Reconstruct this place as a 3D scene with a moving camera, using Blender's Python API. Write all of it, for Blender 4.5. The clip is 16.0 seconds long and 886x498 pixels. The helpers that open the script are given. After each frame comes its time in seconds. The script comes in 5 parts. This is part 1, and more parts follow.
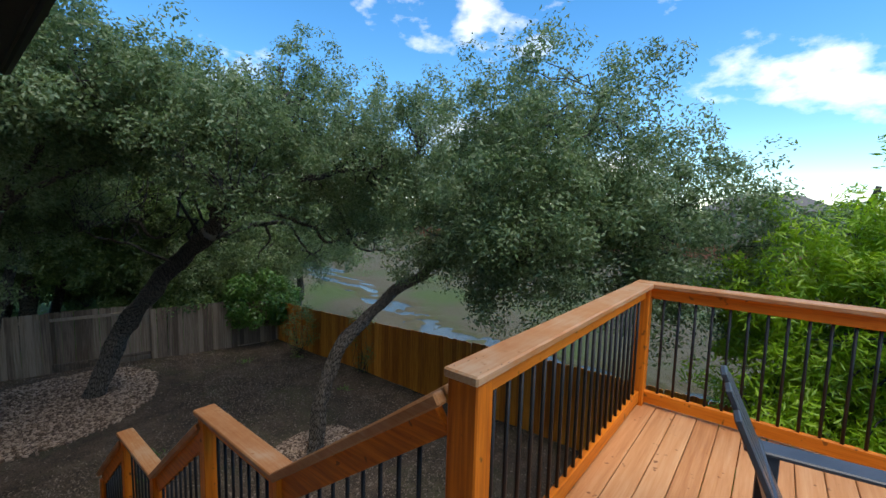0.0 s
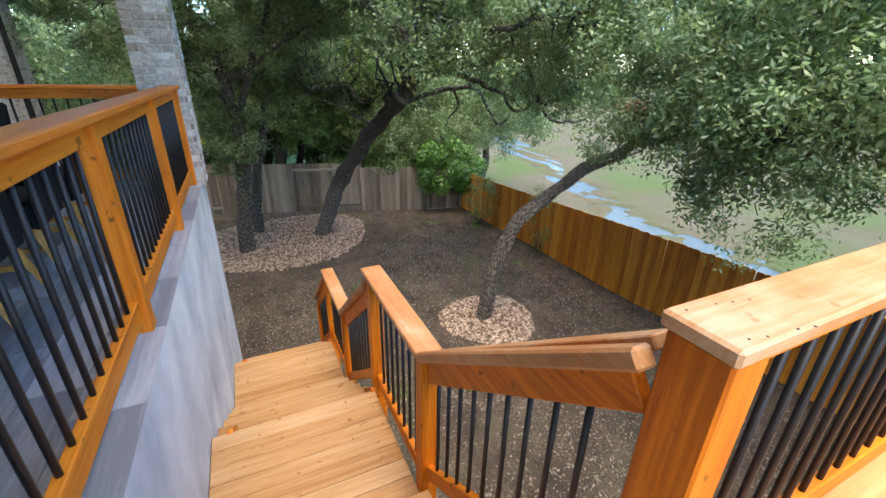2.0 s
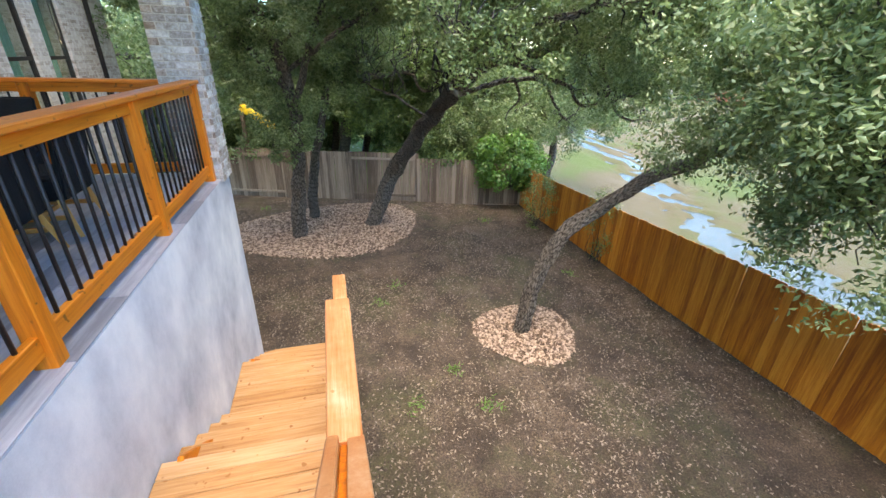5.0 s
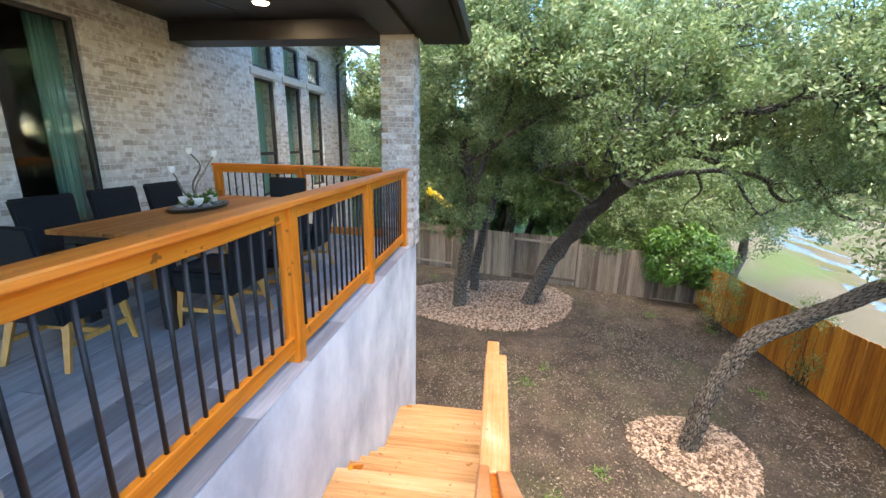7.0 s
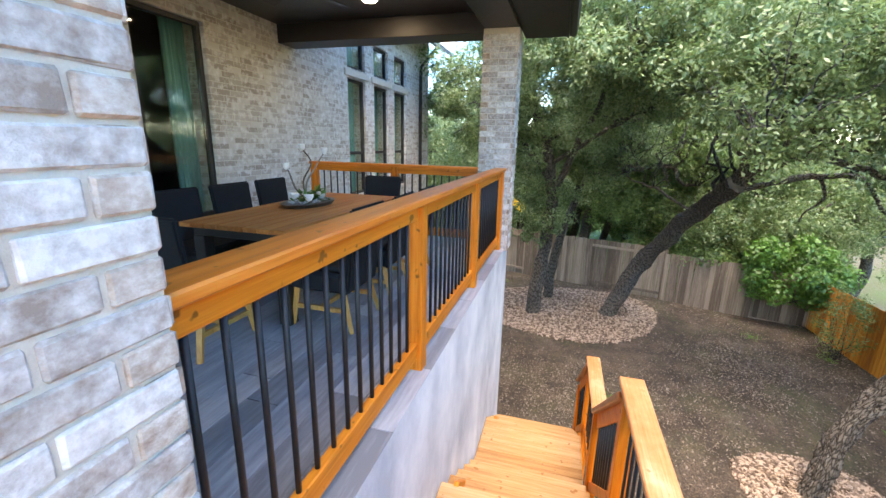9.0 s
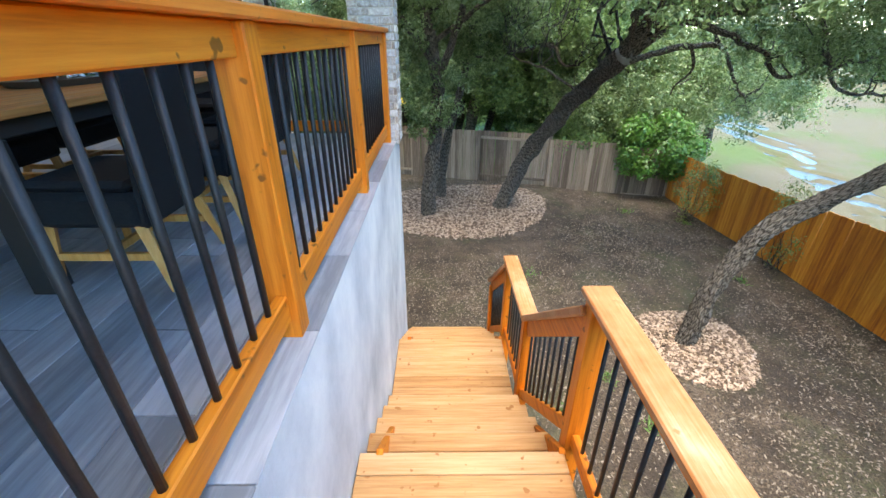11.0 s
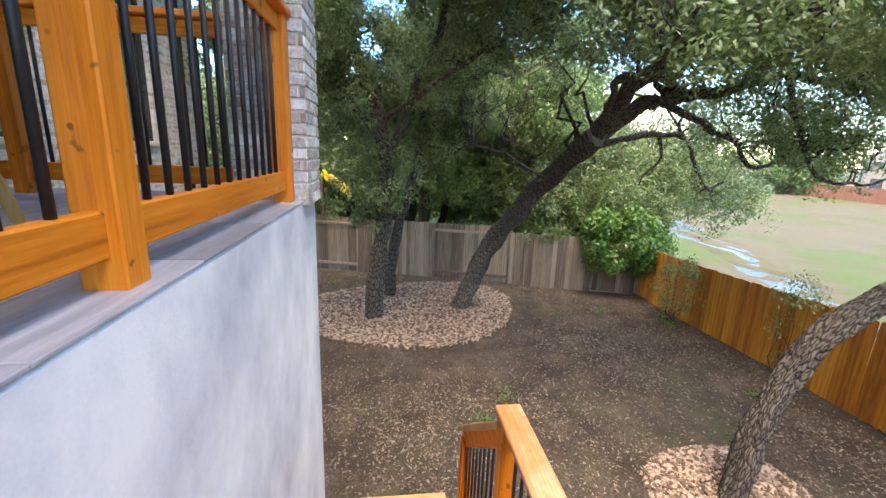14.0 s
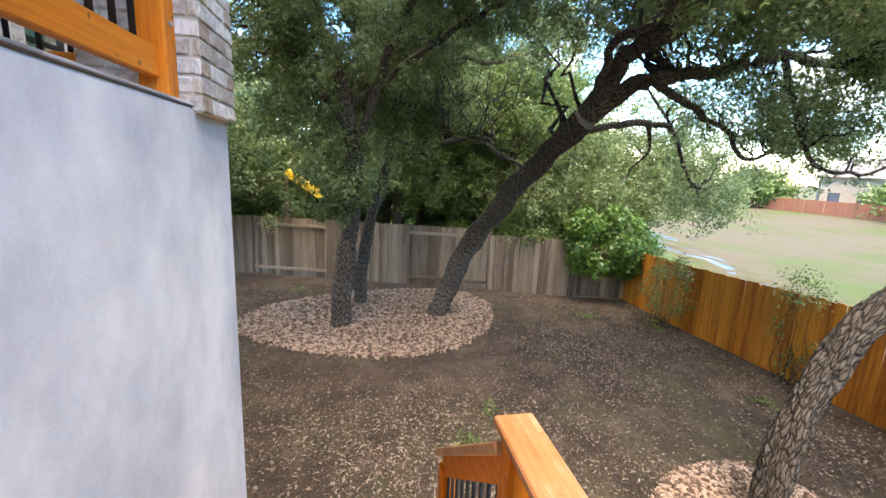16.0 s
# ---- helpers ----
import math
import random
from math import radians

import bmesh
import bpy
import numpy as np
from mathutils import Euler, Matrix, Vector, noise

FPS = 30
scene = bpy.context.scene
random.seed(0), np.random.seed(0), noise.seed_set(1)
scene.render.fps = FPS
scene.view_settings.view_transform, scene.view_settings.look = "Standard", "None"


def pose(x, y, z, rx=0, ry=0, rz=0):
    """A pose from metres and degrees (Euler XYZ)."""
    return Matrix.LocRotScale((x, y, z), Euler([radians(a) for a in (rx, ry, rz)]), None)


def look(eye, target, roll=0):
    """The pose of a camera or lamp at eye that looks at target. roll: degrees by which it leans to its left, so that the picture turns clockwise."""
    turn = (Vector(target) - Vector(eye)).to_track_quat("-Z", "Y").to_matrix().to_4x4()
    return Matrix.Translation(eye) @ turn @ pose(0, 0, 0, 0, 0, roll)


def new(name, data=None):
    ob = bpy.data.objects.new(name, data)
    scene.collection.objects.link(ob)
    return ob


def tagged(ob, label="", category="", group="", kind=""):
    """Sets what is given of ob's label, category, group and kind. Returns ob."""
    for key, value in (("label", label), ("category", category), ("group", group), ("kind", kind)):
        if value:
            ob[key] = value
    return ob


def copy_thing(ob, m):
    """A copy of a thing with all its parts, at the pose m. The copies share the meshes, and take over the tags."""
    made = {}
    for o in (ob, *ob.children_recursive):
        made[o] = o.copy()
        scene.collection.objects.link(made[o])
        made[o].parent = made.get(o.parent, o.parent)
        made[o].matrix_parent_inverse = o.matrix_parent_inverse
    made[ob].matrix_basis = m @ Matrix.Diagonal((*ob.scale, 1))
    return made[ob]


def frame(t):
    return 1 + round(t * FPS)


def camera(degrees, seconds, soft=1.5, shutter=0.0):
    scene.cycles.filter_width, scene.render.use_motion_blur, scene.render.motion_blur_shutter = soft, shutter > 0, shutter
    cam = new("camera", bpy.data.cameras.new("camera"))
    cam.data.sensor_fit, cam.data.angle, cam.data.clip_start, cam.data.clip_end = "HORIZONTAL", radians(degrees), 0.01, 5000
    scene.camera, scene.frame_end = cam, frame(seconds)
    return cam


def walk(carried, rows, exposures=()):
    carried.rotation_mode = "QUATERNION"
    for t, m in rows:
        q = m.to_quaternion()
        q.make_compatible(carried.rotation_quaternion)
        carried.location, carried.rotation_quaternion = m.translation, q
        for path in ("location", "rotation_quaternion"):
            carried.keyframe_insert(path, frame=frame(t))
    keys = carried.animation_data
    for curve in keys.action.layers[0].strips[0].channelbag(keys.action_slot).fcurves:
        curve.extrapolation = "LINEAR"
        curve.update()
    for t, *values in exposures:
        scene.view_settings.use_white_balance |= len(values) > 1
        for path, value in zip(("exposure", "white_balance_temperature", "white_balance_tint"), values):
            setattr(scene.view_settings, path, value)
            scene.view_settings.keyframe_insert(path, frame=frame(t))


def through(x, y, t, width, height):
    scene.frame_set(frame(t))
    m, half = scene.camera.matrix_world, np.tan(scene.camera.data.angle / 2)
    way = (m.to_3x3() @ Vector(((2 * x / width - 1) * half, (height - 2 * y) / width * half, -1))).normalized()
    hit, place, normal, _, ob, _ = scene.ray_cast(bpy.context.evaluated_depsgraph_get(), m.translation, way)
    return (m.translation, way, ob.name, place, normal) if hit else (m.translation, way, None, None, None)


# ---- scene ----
cam = camera(94.2, 16.0)
PATH = [
    (0, (-0.015, -0.002, 1.59), (-1.27, 1.543, 1.393), 1.5),
    (0.5, (-0.042, 0.118, 1.465), (-1.559, 1.383, 1.146), 1.2),
    (1, (-0.106, 0.245, 1.439), (-1.749, 1.279, 0.958), 1.1),
    (1.5, (-0.342, 0.349, 1.415), (-2.018, 1.223, 0.761), 0.9),
    (2, (-0.478, 0.448, 1.424), (-2.134, 1.244, 0.634), 1.3),
    (2.5, (-0.562, 0.679, 1.468), (-2.2, 1.41, 0.582), 1.2),
    (3, (-0.64, 0.812, 1.495), (-2.264, 1.531, 0.574), 2.0),
    (3.2, (-0.716, 0.874, 1.49), (-2.342, 1.575, 0.56), 1.7),
    (5.3, (-0.801, 1.205, 1.552), (-2.581, 1.614, 0.737), 1.7),
    (5.5, (-0.772, 1.155, 1.548), (-2.578, 1.506, 0.764), 1.6),
    (6, (-0.642, 1.028, 1.572), (-2.508, 1.207, 0.874), 1.6),
    (6.5, (-0.512, 1.006, 1.585), (-2.421, 0.977, 0.989), 1.2),
    (7, (-0.425, 1.093, 1.588), (-2.345, 0.848, 1.086), 1.2),
    (7.5, (-0.344, 1.098, 1.605), (-2.249, 0.66, 1.181), 1.3),
    (8, (-0.316, 0.948, 1.589), (-2.197, 0.388, 1.205), 1.4),
    (8.5, (-0.346, 0.738, 1.576), (-2.212, 0.137, 1.179), 1.5),
    (9, (-0.562, 0.611, 1.53), (-2.426, 0.082, 1.032), 1.3),
    (9.5, (-0.835, 0.486, 1.453), (-2.669, 0.128, 0.739), 1.3),
    (10, (-1.077, 0.38, 1.407), (-2.851, 0.217, 0.498), 1.6),
    (10.2, (-1.153, 0.387, 1.375), (-2.905, 0.296, 0.414), 1.7),
    (12.3, (-2.151, 0.378, 0.79), (-3.997, 0.613, 0.057), 2.0),
    (12.5, (-2.262, 0.372, 0.754), (-4.141, 0.572, 0.098), 2.3),
    (13, (-2.632, 0.464, 0.61), (-4.555, 0.613, 0.081), 2.3),
    (13.5, (-3.031, 0.456, 0.541), (-4.961, 0.645, 0.055), 2.0),
    (14, (-3.309, 0.471, 0.51), (-5.238, 0.724, 0.045), 2.2),
    (14.5, (-3.498, 0.563, 0.366), (-5.429, 0.854, -0.068), 2.4),
    (15, (-3.699, 0.581, 0.214), (-5.63, 0.9, -0.197), 2.2),
    (15.5, (-3.886, 0.56, 0.146), (-5.816, 0.903, -0.249), 2.4),
    (16, (-4.064, 0.618, -0.035), (-5.993, 0.983, -0.419), 2.6),
]
EXPOSURES = [(0.0, 1.15, 7800, 8), (0.5, 1.8, 8000, 9), (1.0, 2.3, 8200, 10), (1.5, 2.65, 8400, 11), (3.0, 2.95, 8800, 12), (6.0, 3.35, 9200, 15), (8.5, 3.45, 9100, 16), (9.5, 3.45, 8800, 14), (10.0, 3.45, 7800, 3), (12.5, 3.3, 9400, 15), (13.5, 3.3, 9500, 17), (16.0, 3.3, 9800, 19)]
walk(cam, [(t, look(eye, target, roll)) for t, eye, target, roll in PATH], EXPOSURES)

# ---- world, sun and sky ----
SUN_EL, SUN_AZ = 64.0, 102.0
world = bpy.data.worlds.new("sky")
scene.world = world
world.use_nodes = True
wn, wl = world.node_tree.nodes, world.node_tree.links
wn.clear()
w_out = wn.new("ShaderNodeOutputWorld")
w_bg = wn.new("ShaderNodeBackground")
w_sky = wn.new("ShaderNodeTexSky")
w_sky.sky_type, w_sky.sun_disc = "NISHITA", False
w_sky.sun_elevation, w_sky.sun_rotation = radians(SUN_EL), radians(SUN_AZ)
w_sky.air_density, w_sky.dust_density, w_sky.ozone_density = 0.85, 0.1, 4.0
w_tc = wn.new("ShaderNodeTexCoord")
w_map = wn.new("ShaderNodeMapping")
w_map.inputs["Scale"].default_value = (1.0, 1.0, 1.9)
w_noise = wn.new("ShaderNodeTexNoise")
w_noise.inputs["Scale"].default_value, w_noise.inputs["Detail"].default_value = 3.1, 9.0
w_noise.inputs["Roughness"].default_value = 0.55
w_ramp = wn.new("ShaderNodeValToRGB")
w_ramp.color_ramp.elements[0].position, w_ramp.color_ramp.elements[1].position = 0.55, 0.70
w_mix = wn.new("ShaderNodeMix")
w_mix.data_type = "RGBA"
w_mix.inputs[7].default_value = (6.2, 6.3, 6.5, 1)
w_bg.inputs["Strength"].default_value = 0.15
wl.new(w_tc.outputs["Generated"], w_map.inputs["Vector"])
wl.new(w_map.outputs["Vector"], w_noise.inputs["Vector"])
wl.new(w_noise.outputs["Fac"], w_ramp.inputs["Fac"])
wl.new(w_ramp.outputs["Color"], w_mix.inputs["Factor"])
w_sat = wn.new("ShaderNodeHueSaturation")
w_sat.inputs["Saturation"].default_value = 1.3
wl.new(w_sky.outputs["Color"], w_sat.inputs["Color"])
wl.new(w_sat.outputs["Color"], w_mix.inputs[6])
wl.new(w_mix.outputs[2], w_bg.inputs["Color"])
wl.new(w_bg.outputs["Background"], w_out.inputs["Surface"])

sun_data = bpy.data.lights.new("sun", "SUN")
sun_data.energy, sun_data.angle, sun_data.color = 1.75, radians(60), (1.0, 0.97, 0.93)
sun = new("sun", sun_data)
az = radians(SUN_AZ)
sun.matrix_world = look((0, 0, 30), (-math.sin(az) * math.cos(radians(SUN_EL)), -math.cos(az) * math.cos(radians(SUN_EL)), 30 - math.sin(radians(SUN_EL))))


# ---- materials ----
def surface(name, colours, scale=(6, 6, 6), rough=0.7, bump=0.2, fine=9.0, vary=0.0, island=0.0, metal=0.0, spots=None, coords="Object", bump_dist=0.01, coarse=None, spec=0.5, tight=0.16, share=0.45):
    """A worn surface: colours spread by a coarse and a fine noise, with relief. vary: spread from piece to piece."""
    m = bpy.data.materials.new(name)
    m.use_nodes = True
    n, l = m.node_tree.nodes, m.node_tree.links
    bsdf = n["Principled BSDF"]
    tc, mp = n.new("ShaderNodeTexCoord"), n.new("ShaderNodeMapping")
    mp.inputs["Scale"].default_value = scale
    info = n.new("ShaderNodeObjectInfo")
    shift = n.new("ShaderNodeVectorMath")
    shift.operation = "MULTIPLY_ADD"
    shift.inputs[1].default_value = (37.0, 53.0, 71.0)
    l.new(info.outputs["Random"], shift.inputs[0])
    l.new(tc.outputs[coords], shift.inputs[2])
    l.new(shift.outputs[0], mp.inputs["Vector"])
    a, b = n.new("ShaderNodeTexNoise"), n.new("ShaderNodeTexNoise")
    a.inputs["Scale"].default_value, a.inputs["Detail"].default_value = 1.0, 5.0
    b.inputs["Scale"].default_value, b.inputs["Detail"].default_value = fine, 6.0
    a.inputs["Roughness"].default_value, b.inputs["Roughness"].default_value = 0.6, 0.65
    l.new(mp.outputs["Vector"], a.inputs["Vector"])
    l.new(mp.outputs["Vector"], b.inputs["Vector"])
    if coarse:
        m2 = n.new("ShaderNodeMapping")
        m2.inputs["Scale"].default_value = coarse
        l.new(shift.outputs[0], m2.inputs["Vector"])
        l.new(m2.outputs["Vector"], a.inputs["Vector"])
    add = n.new("ShaderNodeMath")
    add.operation = "MULTIPLY_ADD"
    add.inputs[1].default_value = share
    l.new(b.outputs["Fac"], add.inputs[0])
    sub = n.new("ShaderNodeMath")
    sub.operation = "MULTIPLY"
    sub.inputs[1].default_value = 1.0 - share
    l.new(a.outputs["Fac"], sub.inputs[0])
    l.new(sub.outputs[0], add.inputs[2])
    fac = add
    for source, amount in ((info.outputs["Random"], vary), (None, island)):
        if amount:
            if source is None:
                source = n.new("ShaderNodeNewGeometry").outputs["Random Per Island"]
            v = n.new("ShaderNodeMath")
            v.operation = "MULTIPLY_ADD"
            v.inputs[1].default_value = amount
            l.new(source, v.inputs[0])
            w = n.new("ShaderNodeMath")
            w.operation = "SUBTRACT"
            w.inputs[1].default_value = amount / 2
            l.new(fac.outputs[0], w.inputs[0])
            l.new(w.outputs[0], v.inputs[2])
            fac = v
    ramp = n.new("ShaderNodeValToRGB")
    while len(ramp.color_ramp.elements) < len(colours):
        ramp.color_ramp.elements.new(0.5)
    for i, (e, c) in enumerate(zip(ramp.color_ramp.elements, colours)):
        e.position = 0.5 - tight + 2 * tight * i / max(1, len(colours) - 1)
        e.color = (*c, 1)
    l.new(fac.outputs[0], ramp.inputs["Fac"])
    out = ramp.outputs["Color"]
    if spots:
        c, size, low, high = spots
        s = n.new("ShaderNodeTexNoise")
        s.inputs["Scale"].default_value, s.inputs["Detail"].default_value = size, 2.0
        l.new(shift.outputs[0], s.inputs["Vector"])
        r = n.new("ShaderNodeMapRange")
        r.inputs[1].default_value, r.inputs[2].default_value = low, high
        l.new(s.outputs["Fac"], r.inputs[0])
        mx = n.new("ShaderNodeMix")
        mx.data_type = "RGBA"
        mx.inputs[7].default_value = (*c, 1)
        l.new(r.outputs[0], mx.inputs["Factor"])
        l.new(out, mx.inputs[6])
        out = mx.outputs[2]
    l.new(out, bsdf.inputs["Base Color"])
    rr = n.new("ShaderNodeMapRange")
    rr.inputs[3].default_value, rr.inputs[4].default_value = max(0.05, rough - 0.12), min(1, rough + 0.12)
    l.new(b.outputs["Fac"], rr.inputs[0])
    l.new(rr.outputs[0], bsdf.inputs["Roughness"])
    bsdf.inputs["Metallic"].default_value = metal
    bsdf.inputs["Specular IOR Level"].default_value = spec
    if bump:
        bp = n.new("ShaderNodeBump")
        bp.inputs["Strength"].default_value, bp.inputs["Distance"].default_value = bump, bump_dist
        l.new(b.outputs["Fac"], bp.inputs["Height"])
        l.new(bp.outputs["Normal"], bsdf.inputs["Normal"])
    return m


def grain(axis, along=1.2, across=26.0):
    return {"x": (along, across, across), "y": (across, along, across), "z": (across, across, along)}[axis]


def wood_set(name, colours, knot, rough=0.55, vary=0.1, wear=None):
    return {a: surface(name + "_" + a, colours, grain(a), rough, 0.25, 3.0, vary, bump_dist=0.004, coarse=wear, spots=(knot, 15.0, 0.675, 0.715), spec=0.28) for a in "xyz"}


RAIL = wood_set("stained_cedar", [(0.38, 0.084, 0.006), (0.63, 0.165, 0.012), (0.75, 0.235, 0.025)], (0.24, 0.075, 0.01), 0.5)
CAP = wood_set("cap_cedar", [(0.32, 0.11, 0.033), (0.405, 0.185, 0.078), (0.465, 0.305, 0.19)], (0.34, 0.15, 0.06), 0.42, wear=(4, 4, 4))
PATIO_CAP = wood_set("patio_cap_cedar", [(0.50, 0.112, 0.015), (0.68, 0.185, 0.026), (0.77, 0.26, 0.05)], (0.36, 0.10, 0.02), 0.42)
TREAD = wood_set("tread_cedar", [(0.37, 0.165, 0.057), (0.50, 0.262, 0.11), (0.59, 0.36, 0.19)], (0.34, 0.14, 0.045), 0.42, 0.16)
DECK = wood_set("deck_cedar", [(0.40, 0.165, 0.066), (0.51, 0.24, 0.105), (0.58, 0.315, 0.16)], (0.22, 0.09, 0.04), 0.42, 0.14)
TEAK = surface("teak", [(0.34, 0.105, 0.026), (0.48, 0.17, 0.045), (0.58, 0.24, 0.075)], (1.2, 26, 26), 0.6, 0.15, 3.0, 0.1, spec=0.2)
DARK_WOOD = surface("dark_tray_wood", [(0.035, 0.022, 0.016), (0.07, 0.045, 0.032)], (4, 20, 20), 0.4, 0.15, 3.0)
TEAK_LEG = surface("teak_leg", [(0.42, 0.17, 0.03), (0.56, 0.26, 0.06), (0.64, 0.33, 0.10)], (26, 26, 1.4), 0.5, 0.15, 3.0, 0.1)
GREY_WOOD = surface("weathered_pine", [(0.085, 0.060, 0.043), (0.175, 0.130, 0.096), (0.28, 0.22, 0.17)], (30, 30, 1.0), 0.85, 0.5, 3.0, 0.35, bump_dist=0.006)
ORANGE_WOOD = surface("stained_fence_cedar", [(0.29, 0.075, 0.006), (0.52, 0.168, 0.014), (0.67, 0.27, 0.036)], (22, 22, 1.0), 0.6, 0.35, 3.0, 0.24, bump_dist=0.005)
BLACK_METAL = surface("black_metal", [(0.010, 0.010, 0.011), (0.018, 0.018, 0.02)], (40, 40, 40), 0.42, 0.08, 4.0, spec=0.28)
STEEL = surface("galvanised_steel", [(0.42, 0.42, 0.43), (0.6, 0.6, 0.62)], (60, 60, 60), 0.35, 0.1, 4.0, metal=0.9)
STUCCO = surface("painted_stucco", [(0.36, 0.38, 0.42), (0.52, 0.535, 0.565), (0.68, 0.685, 0.69)], (14, 14, 14), 0.85, 0.35, 6.0, coarse=(1.9, 1.9, 1.3), bump_dist=0.004, tight=0.15, share=0.12)
BRICK = surface("whitewashed_brick", [(0.25, 0.205, 0.175), (0.36, 0.325, 0.30), (0.48, 0.465, 0.45), (0.63, 0.62, 0.60)], (14, 14, 15), 0.9, 0.8, 2.6, 0.22, bump_dist=0.008, tight=0.16, share=0.55)
TAN_BRICK = surface("tan_brick", [(0.22, 0.155, 0.115), (0.33, 0.255, 0.205), (0.44, 0.38, 0.33), (0.56, 0.53, 0.49)], (12, 14, 17), 0.9, 0.8, 2.6, 0.22, bump_dist=0.008, tight=0.16, share=0.55)
MORTAR = surface("cream_mortar", [(0.46, 0.41, 0.34), (0.57, 0.52, 0.45)], (30, 30, 30), 0.95, 0.4, 5.0)
TILE = surface("wood_look_tile", [(0.19, 0.19, 0.205), (0.30, 0.30, 0.32), (0.43, 0.425, 0.445)], (1.6, 16, 16), 0.42, 0.08, 3.0, 0.3)
GROUT = surface("grout", [(0.22, 0.22, 0.23), (0.3, 0.3, 0.31)], (30, 30, 30), 0.9, 0.2)
DARK_PAINT = surface("dark_bronze_paint", [(0.012, 0.010, 0.010), (0.022, 0.019, 0.018)], (5, 5, 5), 0.5, 0.05)
CEILING_PAINT = surface("dark_ceiling_boards", [(0.014, 0.012, 0.012), (0.026, 0.023, 0.022)], (1.5, 20, 20), 0.45, 0.08)
ROOF = surface("asphalt_shingle", [(0.09, 0.085, 0.085), (0.17, 0.16, 0.155)], (6, 6, 6), 0.95, 0.5, 9.0)
WICKER = surface("black_wicker", [(0.008, 0.009, 0.011), (0.022, 0.024, 0.028)], (60, 60, 160), 0.7, 0.9, 2.0, bump_dist=0.006, spec=0.15)
SLATE_PAINT = surface("blue_grey_paint", [(0.035, 0.045, 0.06), (0.06, 0.075, 0.1)], (8, 8, 8), 0.35, 0.05)
CURTAIN = surface("green_curtain", [(0.10, 0.28, 0.25), (0.20, 0.42, 0.38)], (16, 16, 0.4), 0.8, 0.2, 2.0)
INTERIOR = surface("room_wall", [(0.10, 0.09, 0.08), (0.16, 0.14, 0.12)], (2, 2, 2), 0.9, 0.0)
BARK = surface("oak_bark", [(0.009, 0.008, 0.008), (0.038, 0.036, 0.035), (0.105, 0.10, 0.097)], (26, 26, 6.5), 0.95, 1.0, 1.6, bump_dist=0.06, tight=0.085, share=0.5, coarse=(20, 20, 6))
CHIP = surface("bed_stones", [(0.10, 0.064, 0.044), (0.24, 0.165, 0.12), (0.40, 0.295, 0.225)], (30, 30, 30), 0.9, 0.3, 3.0, island=0.7)
LITTER = surface("dry_leaf_litter", [(0.04, 0.029, 0.02), (0.105, 0.077, 0.054), (0.23, 0.185, 0.145)], (30, 30, 30), 0.85, 0.0, 3.0, island=0.8)
WATER = surface("creek_water", [(0.03, 0.045, 0.045), (0.055, 0.065, 0.06)], (2.2, 2.2, 2.2), 0.12, 0.6, 3.0, bump_dist=0.05)
FLOWER = surface("white_petals", [(0.72, 0.68, 0.62), (0.86, 0.84, 0.8)], (30, 30, 30), 0.6, 0.1)
GREY_STONE = surface("tray_pebbles", [(0.25, 0.24, 0.24), (0.5, 0.48, 0.46)], (40, 40, 40), 0.7, 0.2, island=0.5)
YELLOW = surface("yellow_plastic", [(0.75, 0.52, 0.03), (0.85, 0.62, 0.06)], (3, 3, 3), 0.4, 0.0)
TAN_WALL = surface("tan_house_wall", [(0.24, 0.20, 0.155), (0.32, 0.27, 0.215)], (3, 3, 3), 0.9, 0.2)
RED_FENCE = surface("far_red_fence", [(0.22, 0.075, 0.04), (0.34, 0.13, 0.075)], (8, 8, 0.5), 0.85, 0.2)


